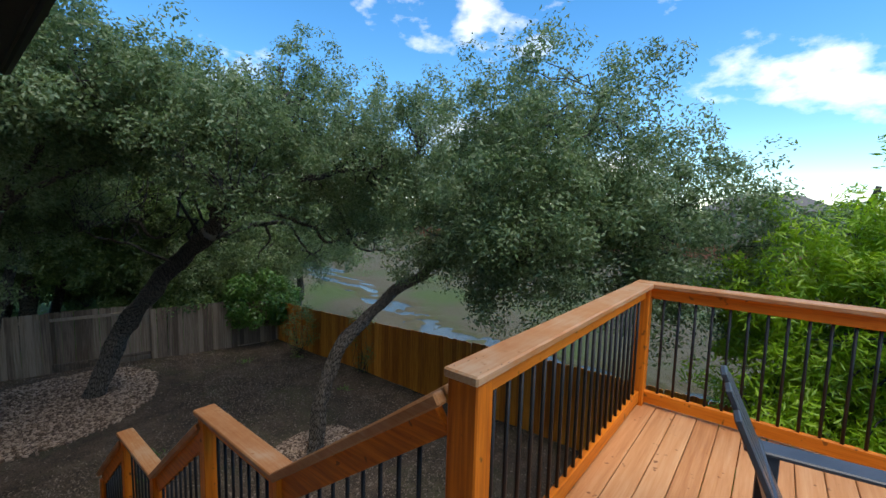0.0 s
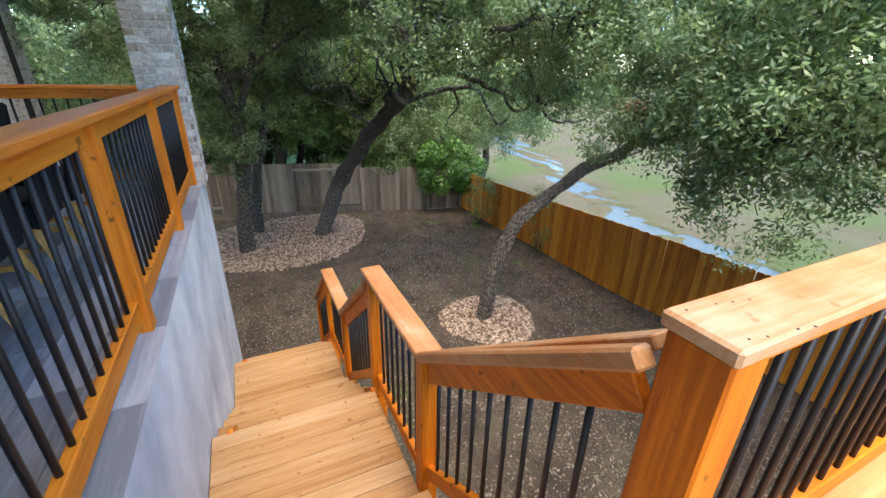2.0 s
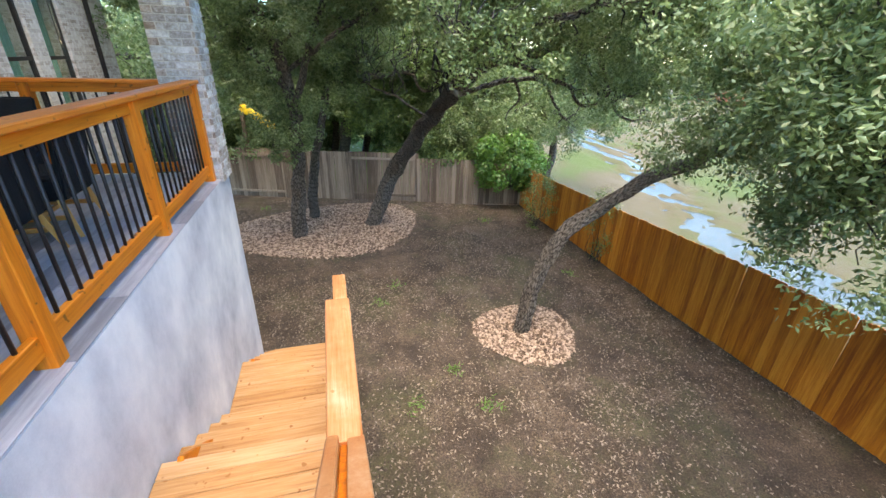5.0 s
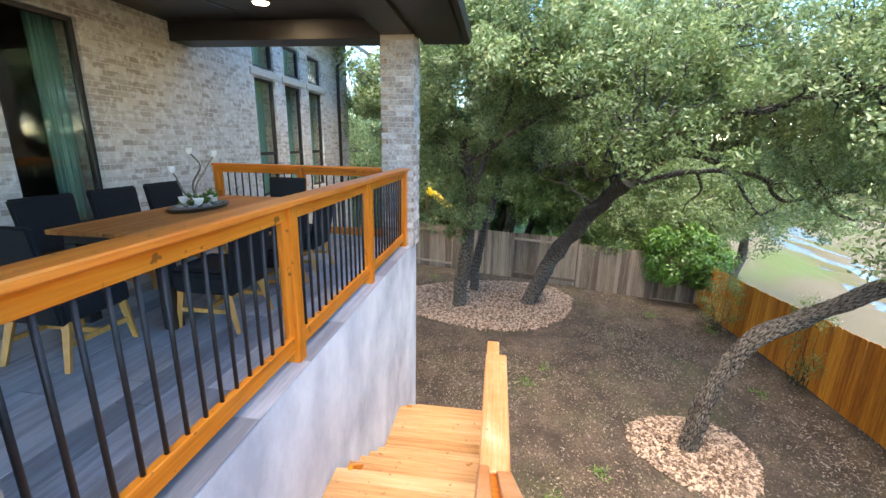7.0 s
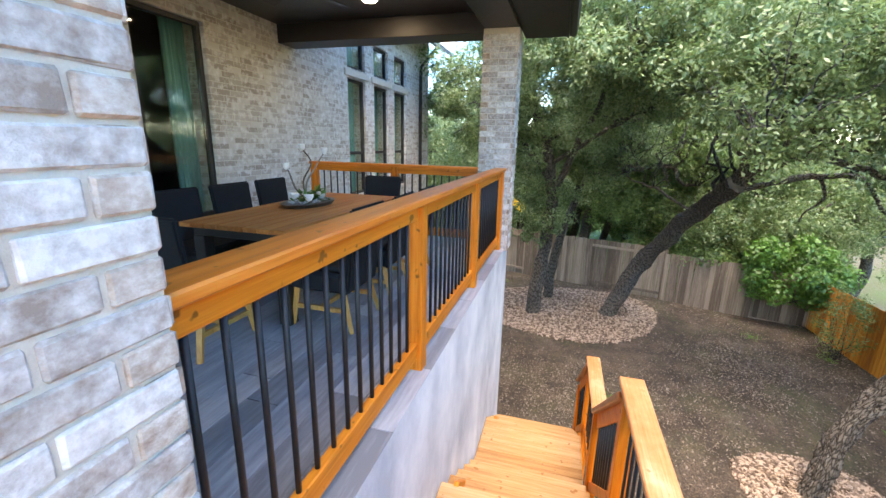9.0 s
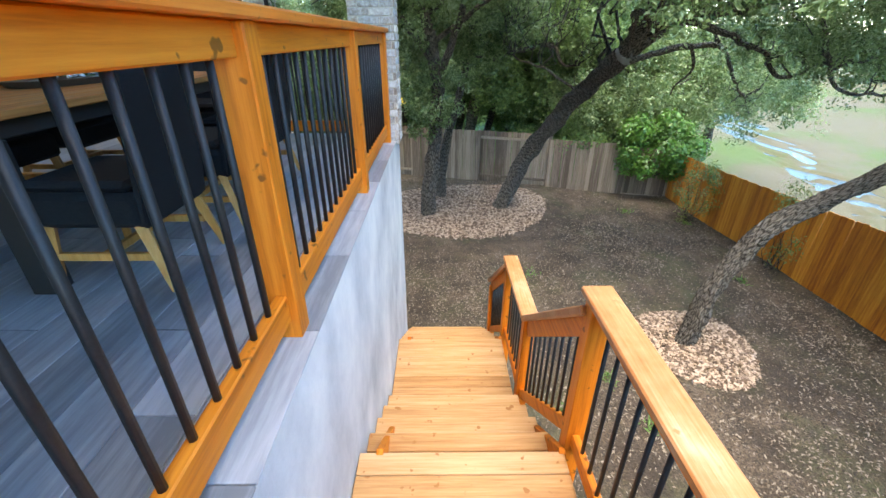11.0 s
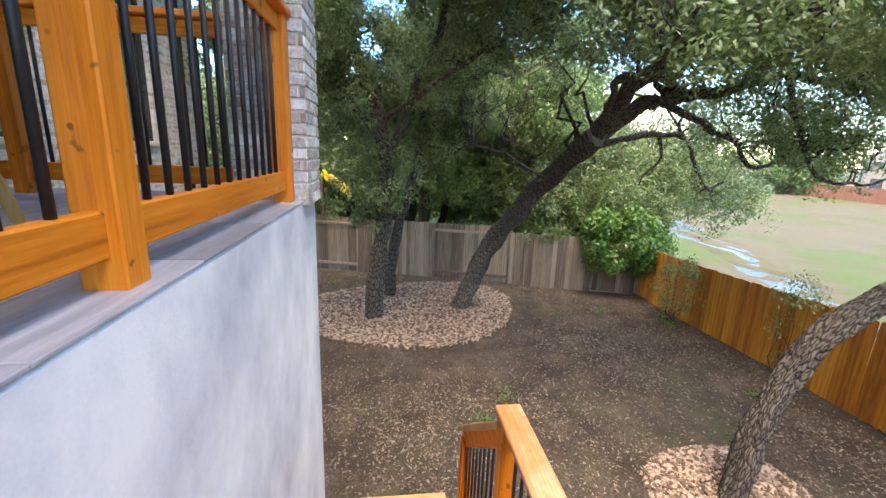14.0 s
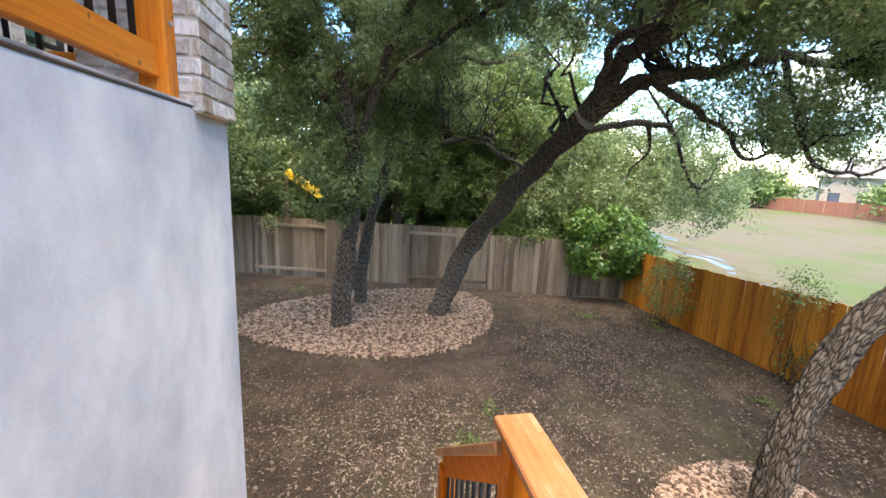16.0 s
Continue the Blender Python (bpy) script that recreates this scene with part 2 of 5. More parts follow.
def brick_wall_material():
    m = bpy.data.materials.new("whitewashed_brick_wall")
    m.use_nodes = True
    n, l = m.node_tree.nodes, m.node_tree.links
    bsdf = n["Principled BSDF"]
    tc, sep, com = n.new("ShaderNodeTexCoord"), n.new("ShaderNodeSeparateXYZ"), n.new("ShaderNodeCombineXYZ")
    l.new(tc.outputs["Object"], sep.inputs[0])
    s = n.new("ShaderNodeMath")
    l.new(sep.outputs["X"], s.inputs[0])
    l.new(sep.outputs["Y"], s.inputs[1])
    l.new(s.outputs[0], com.inputs["X"])
    l.new(sep.outputs["Z"], com.inputs["Y"])
    br = n.new("ShaderNodeTexBrick")
    br.offset = 0.5
    for k, v in (("Scale", 1.0), ("Mortar Size", 0.006), ("Mortar Smooth", 0.2), ("Brick Width", 0.215), ("Row Height", 0.070), ("Bias", -0.1)):
        br.inputs[k].default_value = v
    br.inputs["Color1"].default_value = (0.54, 0.51, 0.47, 1)
    br.inputs["Color2"].default_value = (0.29, 0.235, 0.195, 1)
    br.inputs["Mortar"].default_value = (0.56, 0.52, 0.45, 1)
    l.new(com.outputs[0], br.inputs["Vector"])
    no = n.new("ShaderNodeTexNoise")
    no.inputs["Scale"].default_value, no.inputs["Detail"].default_value = 16.0, 6.0
    l.new(tc.outputs["Object"], no.inputs["Vector"])
    mr = n.new("ShaderNodeMapRange")
    mr.inputs[1].default_value, mr.inputs[2].default_value = 0.47, 0.70
    l.new(no.outputs["Fac"], mr.inputs[0])
    mx = n.new("ShaderNodeMix")
    mx.data_type = "RGBA"
    mx.inputs[7].default_value = (0.66, 0.645, 0.62, 1)
    l.new(mr.outputs[0], mx.inputs["Factor"])
    l.new(br.outputs["Color"], mx.inputs[6])
    l.new(mx.outputs[2], bsdf.inputs["Base Color"])
    bsdf.inputs["Roughness"].default_value = 0.9
    ad = n.new("ShaderNodeMath")
    ad.operation = "MULTIPLY_ADD"
    ad.inputs[1].default_value = -1.0
    l.new(br.outputs["Fac"], ad.inputs[0])
    l.new(no.outputs["Fac"], ad.inputs[2])
    bp = n.new("ShaderNodeBump")
    bp.inputs["Strength"].default_value, bp.inputs["Distance"].default_value = 0.6, 0.01
    l.new(ad.outputs[0], bp.inputs["Height"])
    l.new(bp.outputs["Normal"], bsdf.inputs["Normal"])
    return m


BRICK_WALL = brick_wall_material()


def oak_bark_material():
    """Grey-brown plates of bark, longer than wide, parted by dark cracks that run along the limb."""
    m = bpy.data.materials.new("ridged_oak_bark")
    m.use_nodes = True
    n, l = m.node_tree.nodes, m.node_tree.links
    bsdf = n["Principled BSDF"]
    tc, warp, mp = n.new("ShaderNodeTexCoord"), n.new("ShaderNodeTexNoise"), n.new("ShaderNodeMapping")
    warp.inputs["Scale"].default_value, warp.inputs["Detail"].default_value = 14.0, 3.0
    l.new(tc.outputs["UV"], warp.inputs["Vector"])
    push = n.new("ShaderNodeVectorMath")
    push.operation = "MULTIPLY_ADD"
    push.inputs[1].default_value = (0.05, 0.09, 0.0)
    l.new(warp.outputs["Color"], push.inputs[0])
    l.new(tc.outputs["UV"], push.inputs[2])
    mp.inputs["Scale"].default_value = (38.0, 7.0, 1.0)
    l.new(push.outputs[0], mp.inputs["Vector"])
    crack = n.new("ShaderNodeTexVoronoi")
    crack.feature, crack.voronoi_dimensions = "DISTANCE_TO_EDGE", "2D"
    crack.inputs["Scale"].default_value = 1.0
    l.new(mp.outputs["Vector"], crack.inputs["Vector"])
    fine = n.new("ShaderNodeTexNoise")
    fine.inputs["Scale"].default_value, fine.inputs["Detail"].default_value, fine.inputs["Roughness"].default_value = 2.2, 6.0, 0.7
    l.new(mp.outputs["Vector"], fine.inputs["Vector"])
    plate = n.new("ShaderNodeMapRange")
    plate.inputs[1].default_value, plate.inputs[2].default_value = 0.02, 0.26
    l.new(crack.outputs["Distance"], plate.inputs[0])
    height = n.new("ShaderNodeMath")
    height.operation = "MULTIPLY"
    l.new(plate.outputs[0], height.inputs[0])
    l.new(fine.outputs["Fac"], height.inputs[1])
    ramp = n.new("ShaderNodeValToRGB")
    ramp.color_ramp.elements.new(0.5)
    for e, (p, c) in zip(ramp.color_ramp.elements, ((0.0, (0.022, 0.019, 0.017)), (0.24, (0.082, 0.072, 0.063)), (0.68, (0.19, 0.172, 0.153)))):
        e.position, e.color = p, (*c, 1)
    l.new(height.outputs[0], ramp.inputs["Fac"])
    l.new(ramp.outputs["Color"], bsdf.inputs["Base Color"])
    bsdf.inputs["Roughness"].default_value = 0.95
    bsdf.inputs["Specular IOR Level"].default_value = 0.2
    bp = n.new("ShaderNodeBump")
    bp.inputs["Strength"].default_value, bp.inputs["Distance"].default_value = 1.0, 0.03
    l.new(height.outputs[0], bp.inputs["Height"])
    l.new(bp.outputs["Normal"], bsdf.inputs["Normal"])
    return m


OAK_BARK = oak_bark_material()


def leaf_material(name, colours, through=0.35, rough=0.45):
    m = bpy.data.materials.new(name)
    m.use_nodes = True
    n, l = m.node_tree.nodes, m.node_tree.links
    bsdf, out = n["Principled BSDF"], n["Material Output"]
    geo, ramp = n.new("ShaderNodeNewGeometry"), n.new("ShaderNodeValToRGB")
    while len(ramp.color_ramp.elements) < len(colours):
        ramp.color_ramp.elements.new(0.5)
    for i, (e, c) in enumerate(zip(ramp.color_ramp.elements, colours)):
        e.position, e.color = i / (len(colours) - 1), (*c, 1)
    no, tc = n.new("ShaderNodeTexNoise"), n.new("ShaderNodeTexCoord")
    no.inputs["Scale"].default_value, no.inputs["Detail"].default_value = 0.7, 3.0
    l.new(tc.outputs["Object"], no.inputs["Vector"])
    ad = n.new("ShaderNodeMath")
    ad.operation = "MULTIPLY_ADD"
    ad.inputs[1].default_value = 0.65
    l.new(geo.outputs["Random Per Island"], ad.inputs[0])
    sb = n.new("ShaderNodeMath")
    sb.operation = "MULTIPLY_ADD"
    sb.inputs[1].default_value, sb.inputs[2].default_value = 1.0, -0.32
    l.new(no.outputs["Fac"], sb.inputs[0])
    l.new(sb.outputs[0], ad.inputs[2])
    l.new(ad.outputs[0], ramp.inputs["Fac"])
    l.new(ramp.outputs["Color"], bsdf.inputs["Base Color"])
    bsdf.inputs["Roughness"].default_value = rough
    bsdf.inputs["Specular IOR Level"].default_value = 0.75
    tr, mx = n.new("ShaderNodeBsdfTranslucent"), n.new("ShaderNodeMixShader")
    l.new(ramp.outputs["Color"], tr.inputs["Color"])
    mx.inputs["Fac"].default_value = through
    l.new(bsdf.outputs["BSDF"], mx.inputs[1])
    l.new(tr.outputs["BSDF"], mx.inputs[2])
    l.new(mx.outputs["Shader"], out.inputs["Surface"])
    return m


OAK_LEAF = leaf_material("live_oak_leaf", [(0.045, 0.082, 0.026), (0.105, 0.172, 0.058), (0.19, 0.28, 0.12), (0.33, 0.42, 0.26)], 0.54, 0.38)
FAR_LEAF = leaf_material("far_leaf", [(0.04, 0.08, 0.025), (0.085, 0.16, 0.045), (0.15, 0.25, 0.07), (0.24, 0.35, 0.11)])
BRIGHT_LEAF = leaf_material("bright_leaf", [(0.16, 0.32, 0.012), (0.27, 0.47, 0.02), (0.40, 0.60, 0.04)], 0.5)
VINE_LEAF = leaf_material("vine_leaf", [(0.035, 0.11, 0.015), (0.075, 0.2, 0.03), (0.15, 0.31, 0.055)], 0.4)
SAPLING_LEAF = leaf_material("sapling_leaf", [(0.10, 0.15, 0.035), (0.18, 0.24, 0.07), (0.30, 0.34, 0.13)], 0.4)
WEED_LEAF = leaf_material("weed_leaf", [(0.06, 0.15, 0.02), (0.12, 0.24, 0.04)], 0.4)


def glass_material():
    m = bpy.data.materials.new("window_glass")
    m.use_nodes = True
    b = m.node_tree.nodes["Principled BSDF"]
    b.inputs["Base Color"].default_value = (0.86, 0.95, 0.93, 1)
    b.inputs["Roughness"].default_value = 0.02
    b.inputs["Transmission Weight"].default_value = 1.0
    b.inputs["IOR"].default_value = 1.5
    return m


GLASS = glass_material()


def lamp_material():
    m = bpy.data.materials.new("lit_lens")
    m.use_nodes = True
    b = m.node_tree.nodes["Principled BSDF"]
    b.inputs["Emission Color"].default_value = (1.0, 0.86, 0.66, 1)
    b.inputs["Emission Strength"].default_value = 30.0
    return m


LIT = lamp_material()


def field_material():
    """Dry turf with greener and barer ground, by noise of two sizes."""
    m = surface("ground_cover", [(0.017, 0.011, 0.007), (0.062, 0.042, 0.029), (0.155, 0.113, 0.080)], (5, 5, 5), 0.95, 1.0, 8.0, coarse=(1.7, 1.7, 1.7), bump_dist=0.05, tight=0.13, share=0.6)
    n, l = m.node_tree.nodes, m.node_tree.links
    bsdf = n["Principled BSDF"]
    soil = bsdf.inputs["Base Color"].links[0].from_socket
    tc, sep = n.new("ShaderNodeTexCoord"), n.new("ShaderNodeSeparateXYZ")
    l.new(tc.outputs["Object"], sep.inputs[0])
    turf, no, fi = n.new("ShaderNodeValToRGB"), n.new("ShaderNodeTexNoise"), n.new("ShaderNodeTexNoise")
    no.inputs["Scale"].default_value, no.inputs["Detail"].default_value = 0.16, 5.0
    fi.inputs["Scale"].default_value, fi.inputs["Detail"].default_value = 6.0, 6.0
    l.new(tc.outputs["Object"], no.inputs["Vector"])
    l.new(tc.outputs["Object"], fi.inputs["Vector"])
    mixed = n.new("ShaderNodeMath")
    mixed.operation = "MULTIPLY_ADD"
    mixed.inputs[1].default_value = 0.3
    l.new(fi.outputs["Fac"], mixed.inputs[0])
    l.new(no.outputs["Fac"], mixed.inputs[2])
    for _ in range(2):
        turf.color_ramp.elements.new(0.5)
    for e, (p, c) in zip(turf.color_ramp.elements, ((0.5, (0.045, 0.075, 0.012)), (0.57, (0.055, 0.068, 0.020)), (0.66, (0.074, 0.068, 0.036)), (0.85, (0.082, 0.07, 0.043)))):
        e.position, e.color = p, (*c, 1)
    l.new(mixed.outputs[0], turf.inputs["Fac"])
    edge = n.new("ShaderNodeMapRange")
    edge.inputs[1].default_value, edge.inputs[2].default_value = 8.7, 9.6
    l.new(sep.outputs["Y"], edge.inputs[0])
    side, lawn, both = n.new("ShaderNodeVectorMath"), n.new("ShaderNodeMapRange"), n.new("ShaderNodeMath")
    side.operation, both.operation = "DOT_PRODUCT", "MAXIMUM"
    side.inputs[1].default_value = (0.961, -0.277, 0.0)
    l.new(tc.outputs["Object"], side.inputs[0])
    lawn.inputs[1].default_value, lawn.inputs[2].default_value = -16.2, -16.8
    l.new(side.outputs["Value"], lawn.inputs[0])
    l.new(edge.outputs[0], both.inputs[0])
    l.new(lawn.outputs[0], both.inputs[1])
    mx = n.new("ShaderNodeMix")
    mx.data_type = "RGBA"
    l.new(both.outputs[0], mx.inputs["Factor"])
    weeds, wr, tuft = n.new("ShaderNodeTexNoise"), n.new("ShaderNodeMapRange"), n.new("ShaderNodeMix")
    weeds.inputs["Scale"].default_value, weeds.inputs["Detail"].default_value = 0.8, 8.0
    weeds.inputs["Roughness"].default_value = 0.75
    l.new(tc.outputs["Object"], weeds.inputs["Vector"])
    wr.inputs[1].default_value, wr.inputs[2].default_value, wr.inputs[4].default_value = 0.48, 0.68, 0.6
    l.new(weeds.outputs["Fac"], wr.inputs[0])
    tuft.data_type = "RGBA"
    tuft.inputs[7].default_value = (0.072, 0.082, 0.03, 1)
    l.new(wr.outputs[0], tuft.inputs["Factor"])
    l.new(soil, tuft.inputs[6])
    l.new(tuft.outputs[2], mx.inputs[6])
    l.new(turf.outputs["Color"], mx.inputs[7])
    green = n.new("ShaderNodeMix")
    green.data_type = "RGBA"
    green.inputs[7].default_value = (0.085, 0.17, 0.014, 1)
    yard = n.new("ShaderNodeMath")
    yard.operation = "SUBTRACT"
    yard.use_clamp = True
    l.new(lawn.outputs[0], yard.inputs[0])
    l.new(edge.outputs[0], yard.inputs[1])
    l.new(yard.outputs[0], green.inputs["Factor"])
    l.new(mx.outputs[2], green.inputs[6])
    l.new(green.outputs[2], bsdf.inputs["Base Color"])
    return m


GROUND = field_material()


# ---- building helpers ----
def thing(name, at, label="", category="", group="", kind=""):
    ob = new(name)
    ob.empty_display_size = 0.1
    ob.matrix_basis = Matrix.Translation(at)
    return tagged(ob, label, category, group, kind)


def world_of(ob):
    m = ob.matrix_basis.copy()
    while ob.parent:
        m = ob.parent.matrix_basis @ ob.matrix_parent_inverse @ m
        ob = ob.parent
    return m


def link_mesh(name, mesh, material, parent=None, label="", m=None):
    ob = new(name, mesh)
    if material and not mesh.materials:
        mesh.materials.append(material)
    if parent:
        ob.parent = parent
        ob.matrix_parent_inverse = world_of(parent).inverted()
    if m:
        ob.matrix_basis = m
    if label:
        ob["label"] = label
    return ob


def part(name, bm, material, parent=None, label="", smooth=False):
    mesh = bpy.data.meshes.new(name)
    bm.to_mesh(mesh)
    bm.free()
    if smooth:
        mesh.polygons.foreach_set("use_smooth", [True] * len(mesh.polygons))
    return link_mesh(name, mesh, material, parent, label)


def box(x0, x1, y0, y1, z0, z1, bevel=0.0, bm=None, m=None):
    """A box between two corners, with its edges rounded off."""
    own = bmesh.new()
    bmesh.ops.create_cube(own, size=1.0, matrix=Matrix.Translation(((x0 + x1) / 2, (y0 + y1) / 2, (z0 + z1) / 2)) @ Matrix.Diagonal((x1 - x0, y1 - y0, z1 - z0, 1)))
    if bevel:
        bmesh.ops.bevel(own, geom=own.edges[:], offset=bevel, segments=1, affect="EDGES")
    if m:
        bmesh.ops.transform(own, matrix=m, verts=own.verts[:])
    if bm is None:
        return own
    mesh = bpy.data.meshes.new("piece")
    own.to_mesh(mesh)
    own.free()
    bm.from_mesh(mesh)
    bpy.data.meshes.remove(mesh)
    return bm


def beam(p, q, wide, high, bevel=0.004, over=0.0):
    """A board from p to q in a vertical plane: its middle line, its width across and its height."""
    p, q = Vector(p), Vector(q)
    d = q - p
    m = Matrix.Translation((p + q) / 2) @ d.to_track_quat("X", "Z").to_matrix().to_4x4()
    h = d.length / 2 + over
    return box(-h, h, -wide / 2, wide / 2, -high / 2, high / 2, bevel, None, m)


def tube(points, radii, sides=8, bm=None, wobble=0.0, furrow=0.0, wrap=False):
    """A tapering round limb through points, closed at both ends; wrap: bark coordinates in metres, round and along it."""
    bm = bm or bmesh.new()
    rings, run = [], [0.0]
    pts = [Vector(p) for p in points]
    for p, q in zip(pts, pts[1:]):
        run.append(run[-1] + (q - p).length)
    for i, (p, r) in enumerate(zip(pts, radii)):
        d = (pts[min(i + 1, len(pts) - 1)] - pts[max(i - 1, 0)]).normalized()
        side = d.cross(Vector((0.31, 0.9, 0.2))).normalized()
        up = d.cross(side)
        ring = []
        for k in range(sides):
            a = 2 * math.pi * k / sides
            rr = r * (1 + wobble * noise.noise(p * 2.0 + Vector((math.cos(a), math.sin(a), 0)) * 1.3))
            if furrow:
                c = Vector((math.cos(a + run[i] * 0.5) * r * 34, math.sin(a + run[i] * 0.5) * r * 34, run[i] * 5.5))
                rr += furrow * (0.42 - 1.9 * abs(noise.noise(c)) - 0.6 * abs(noise.noise(c * 2.3)))
            ring.append(bm.verts.new(p + (side * math.cos(a) + up * math.sin(a)) * rr))
        rings.append(ring)
    uv = bm.loops.layers.uv.new("bark") if wrap else None
    girth = 2 * math.pi * sum(radii) / len(radii)
    for i, (a, b) in enumerate(zip(rings, rings[1:])):
        for k in range(sides):
            f = bm.faces.new((a[k], a[(k + 1) % sides], b[(k + 1) % sides], b[k]))
            if wrap:
                for loop, (u, v) in zip(f.loops, ((k, i), (k + 1, i), (k + 1, i + 1), (k, i + 1))):
                    loop[uv].uv = (girth * u / sides, run[v])
    bm.faces.new(rings[0][::-1])
    bm.faces.new(rings[-1])
    return bm


def mesh_from(name, verts, faces):
    mesh = bpy.data.meshes.new(name)
    mesh.from_pydata([tuple(v) for v in verts], [], faces)
    mesh.update()
    return mesh


def smooth_line(points, steps=5):
    """More points along a line, on a Catmull-Rom curve."""
    pts = [Vector(p) for p in points]
    out = []
    for i in range(len(pts) - 1):
        a, b, c, d = pts[max(i - 1, 0)], pts[i], pts[i + 1], pts[min(i + 2, len(pts) - 1)]
        for k in range(steps):
            t = k / steps
            out.append(0.5 * ((2 * b) + (c - a) * t + (2 * a - 5 * b + 4 * c - d) * t * t + (3 * b - a - 3 * c + d) * t ** 3))
    return out + [pts[-1]]


# ---- ground, creek and distance ----
G = -3.52


def ease(t):
    t = min(1.0, max(0.0, t))
    return t * t * (3 - 2 * t)


def ground_height(x, y):
    n = noise.noise(Vector((x * 0.35, y * 0.35, 0.3))) * 0.05 + noise.noise(Vector((x * 1.7, y * 1.7, 5.0))) * 0.018
    z = G + n
    z -= 1.05 * ease((y - 8.9) / 4.5)
    if y > 11:
        z += noise.noise(Vector((x * 0.16, y * 0.3, 9.0))) * 0.2 * ease((y - 11) / 2) * (1 - ease((y - 22) / 8))
        bed = 15.9 + 0.34 * max(0.0, -13.0 - x) + 0.9 * noise.noise(Vector((x * 0.25, 4.0, 0.0)))
        broken = 0.5 + 1.3 * noise.noise(Vector((x * 0.9, y * 1.3, 3.0))) + 0.5 * noise.noise(Vector((x * 2.1, y * 2.6, 7.0)))
        z -= 0.42 * math.exp(-((y - bed) / (0.9 + 0.03 * max(0.0, -x - 8))) ** 2) * max(0.0, broken)
    z += 1.3 * ease((y - 26) / 45)
    return z


def spaced(near0, near1, step, far, grow=1.25):
    right, d = [near1], step
    while right[-1] < far:
        d *= grow
        right.append(right[-1] + d)
    left, d = [near0], step
    while left[-1] > -far:
        d *= grow
        left.append(left[-1] - d)
    return left[:0:-1] + [near0 + (near1 - near0) * i / round((near1 - near0) / step) for i in range(round((near1 - near0) / step))] + right


gx, gy = spaced(-19.0, 3.0, 0.16, 900.0), spaced(-6.0, 26.0, 0.16, 900.0)
g_verts = [(x, y, ground_height(x, y)) for y in gy for x in gx]
w = len(gx)
g_faces = [(j * w + i, j * w + i + 1, (j + 1) * w + i + 1, (j + 1) * w + i) for j in range(len(gy) - 1) for i in range(w - 1)]
ground = link_mesh("ground", mesh_from("ground", g_verts, g_faces), GROUND)
ground.data.polygons.foreach_set("use_smooth", [True] * len(ground.data.polygons))
tagged(ground, "bare brown yard soil turning to green meadow beyond the fence", "ground", kind="structure")

bm = bmesh.new()
bmesh.ops.create_grid(bm, x_segments=40, y_segments=10, size=0.5, matrix=Matrix.Translation((-30, 22.5, G - 1.2)) @ Matrix.Diagonal((120, 23, 1, 1)))
tagged(part("water", bm, WATER), "shallow puddled creek water in the meadow", "water", kind="structure")


# ---- stairs ----
DECK_X, ST_Y0, ST_Y1 = -0.82, -0.066, 1.10
RISE, RUN = 0.19, 0.285
stairs = thing("staircase", (-3.5, 0.5, G), "straight cedar stair with two landings beside the stucco wall", "stairs", kind="structure")
treads = []


def board_x(x0, x1, z, width=0.14, y0=ST_Y0, y1=ST_Y1, thick=0.038):
    """Boards across the stair from x1 down to x0, side by side."""
    n = max(1, round((x1 - x0) / width))
    for i in range(n):
        a = x1 - (x1 - x0) * i / n
        b = x1 - (x1 - x0) * (i + 1) / n
        treads.append((b + 0.003, a - 0.003, y0, y1, z - thick, z))


levels = []
edge, z = DECK_X, 0.0
for landing_end in (-3.06, -5.21, -6.62):
    for i in range(4):
        z -= RISE
        levels.append((edge, z))
        board_x(edge - RUN, edge + 0.02 if i else edge, z)
        edge -= RUN
    z -= RISE
    levels.append((edge, z))
    board_x(landing_end, edge + 0.02, z)
    edge = landing_end
for i in range(2):
    z -= RISE
    levels.append((edge, z))
    board_x(edge - 0.26, edge + 0.02, z)
    edge -= 0.26
for i, (x0, x1, y0, y1, zz0, zz1) in enumerate(treads):
    part("tread_board", box(x0, x1, y0, y1, zz0, zz1, 0.005), TREAD["y"], stairs)
for x, zz in levels:
    part("riser", box(x - 0.012, x + 0.006, ST_Y0, ST_Y1, zz, zz + RISE - 0.04), TREAD["y"], stairs)
L1, L2, L3 = -5 * RISE, -10 * RISE, -15 * RISE
for a, b, za, zb in ((DECK_X, -1.97, -0.1, L1 - 0.1), (-3.06, -4.2, L1 - 0.1, L2 - 0.1), (-5.21, -6.35, L2 - 0.1, L3 - 0.1)):
    for y in (0.05, 1.09):
        part("stringer", beam((a, y, za - 0.03), (b, y, zb - 0.03), 0.04, 0.24, 0.004, 0.1), RAIL["x"], stairs)
for a, b, zz in ((-1.97, -3.06, L1), (-4.2, -5.21, L2), (-6.35, -6.62, L3)):
    part("joist", box(b, a, 1.05, 1.09, zz - 0.23, zz - 0.04, 0.004), RAIL["x"], stairs)
    for x in (b + 0.06, a - 0.06):
        part("support_post", box(x - 0.05, x + 0.05, 0.94, 1.04, G - 0.2, zz - 0.04, 0.004), RAIL["z"], stairs)


# ---- railings ----
def baluster_mesh(h, r=0.0105):
    return_bm = tube([(0, 0, 0), (0, 0, h)], [r, r], 8)
    mesh = bpy.data.meshes.new("baluster")
    return_bm.to_mesh(mesh)
    return_bm.free()
    mesh.materials.append(BLACK_METAL)
    mesh.polygons.foreach_set("use_smooth", [True] * len(mesh.polygons))
    return mesh


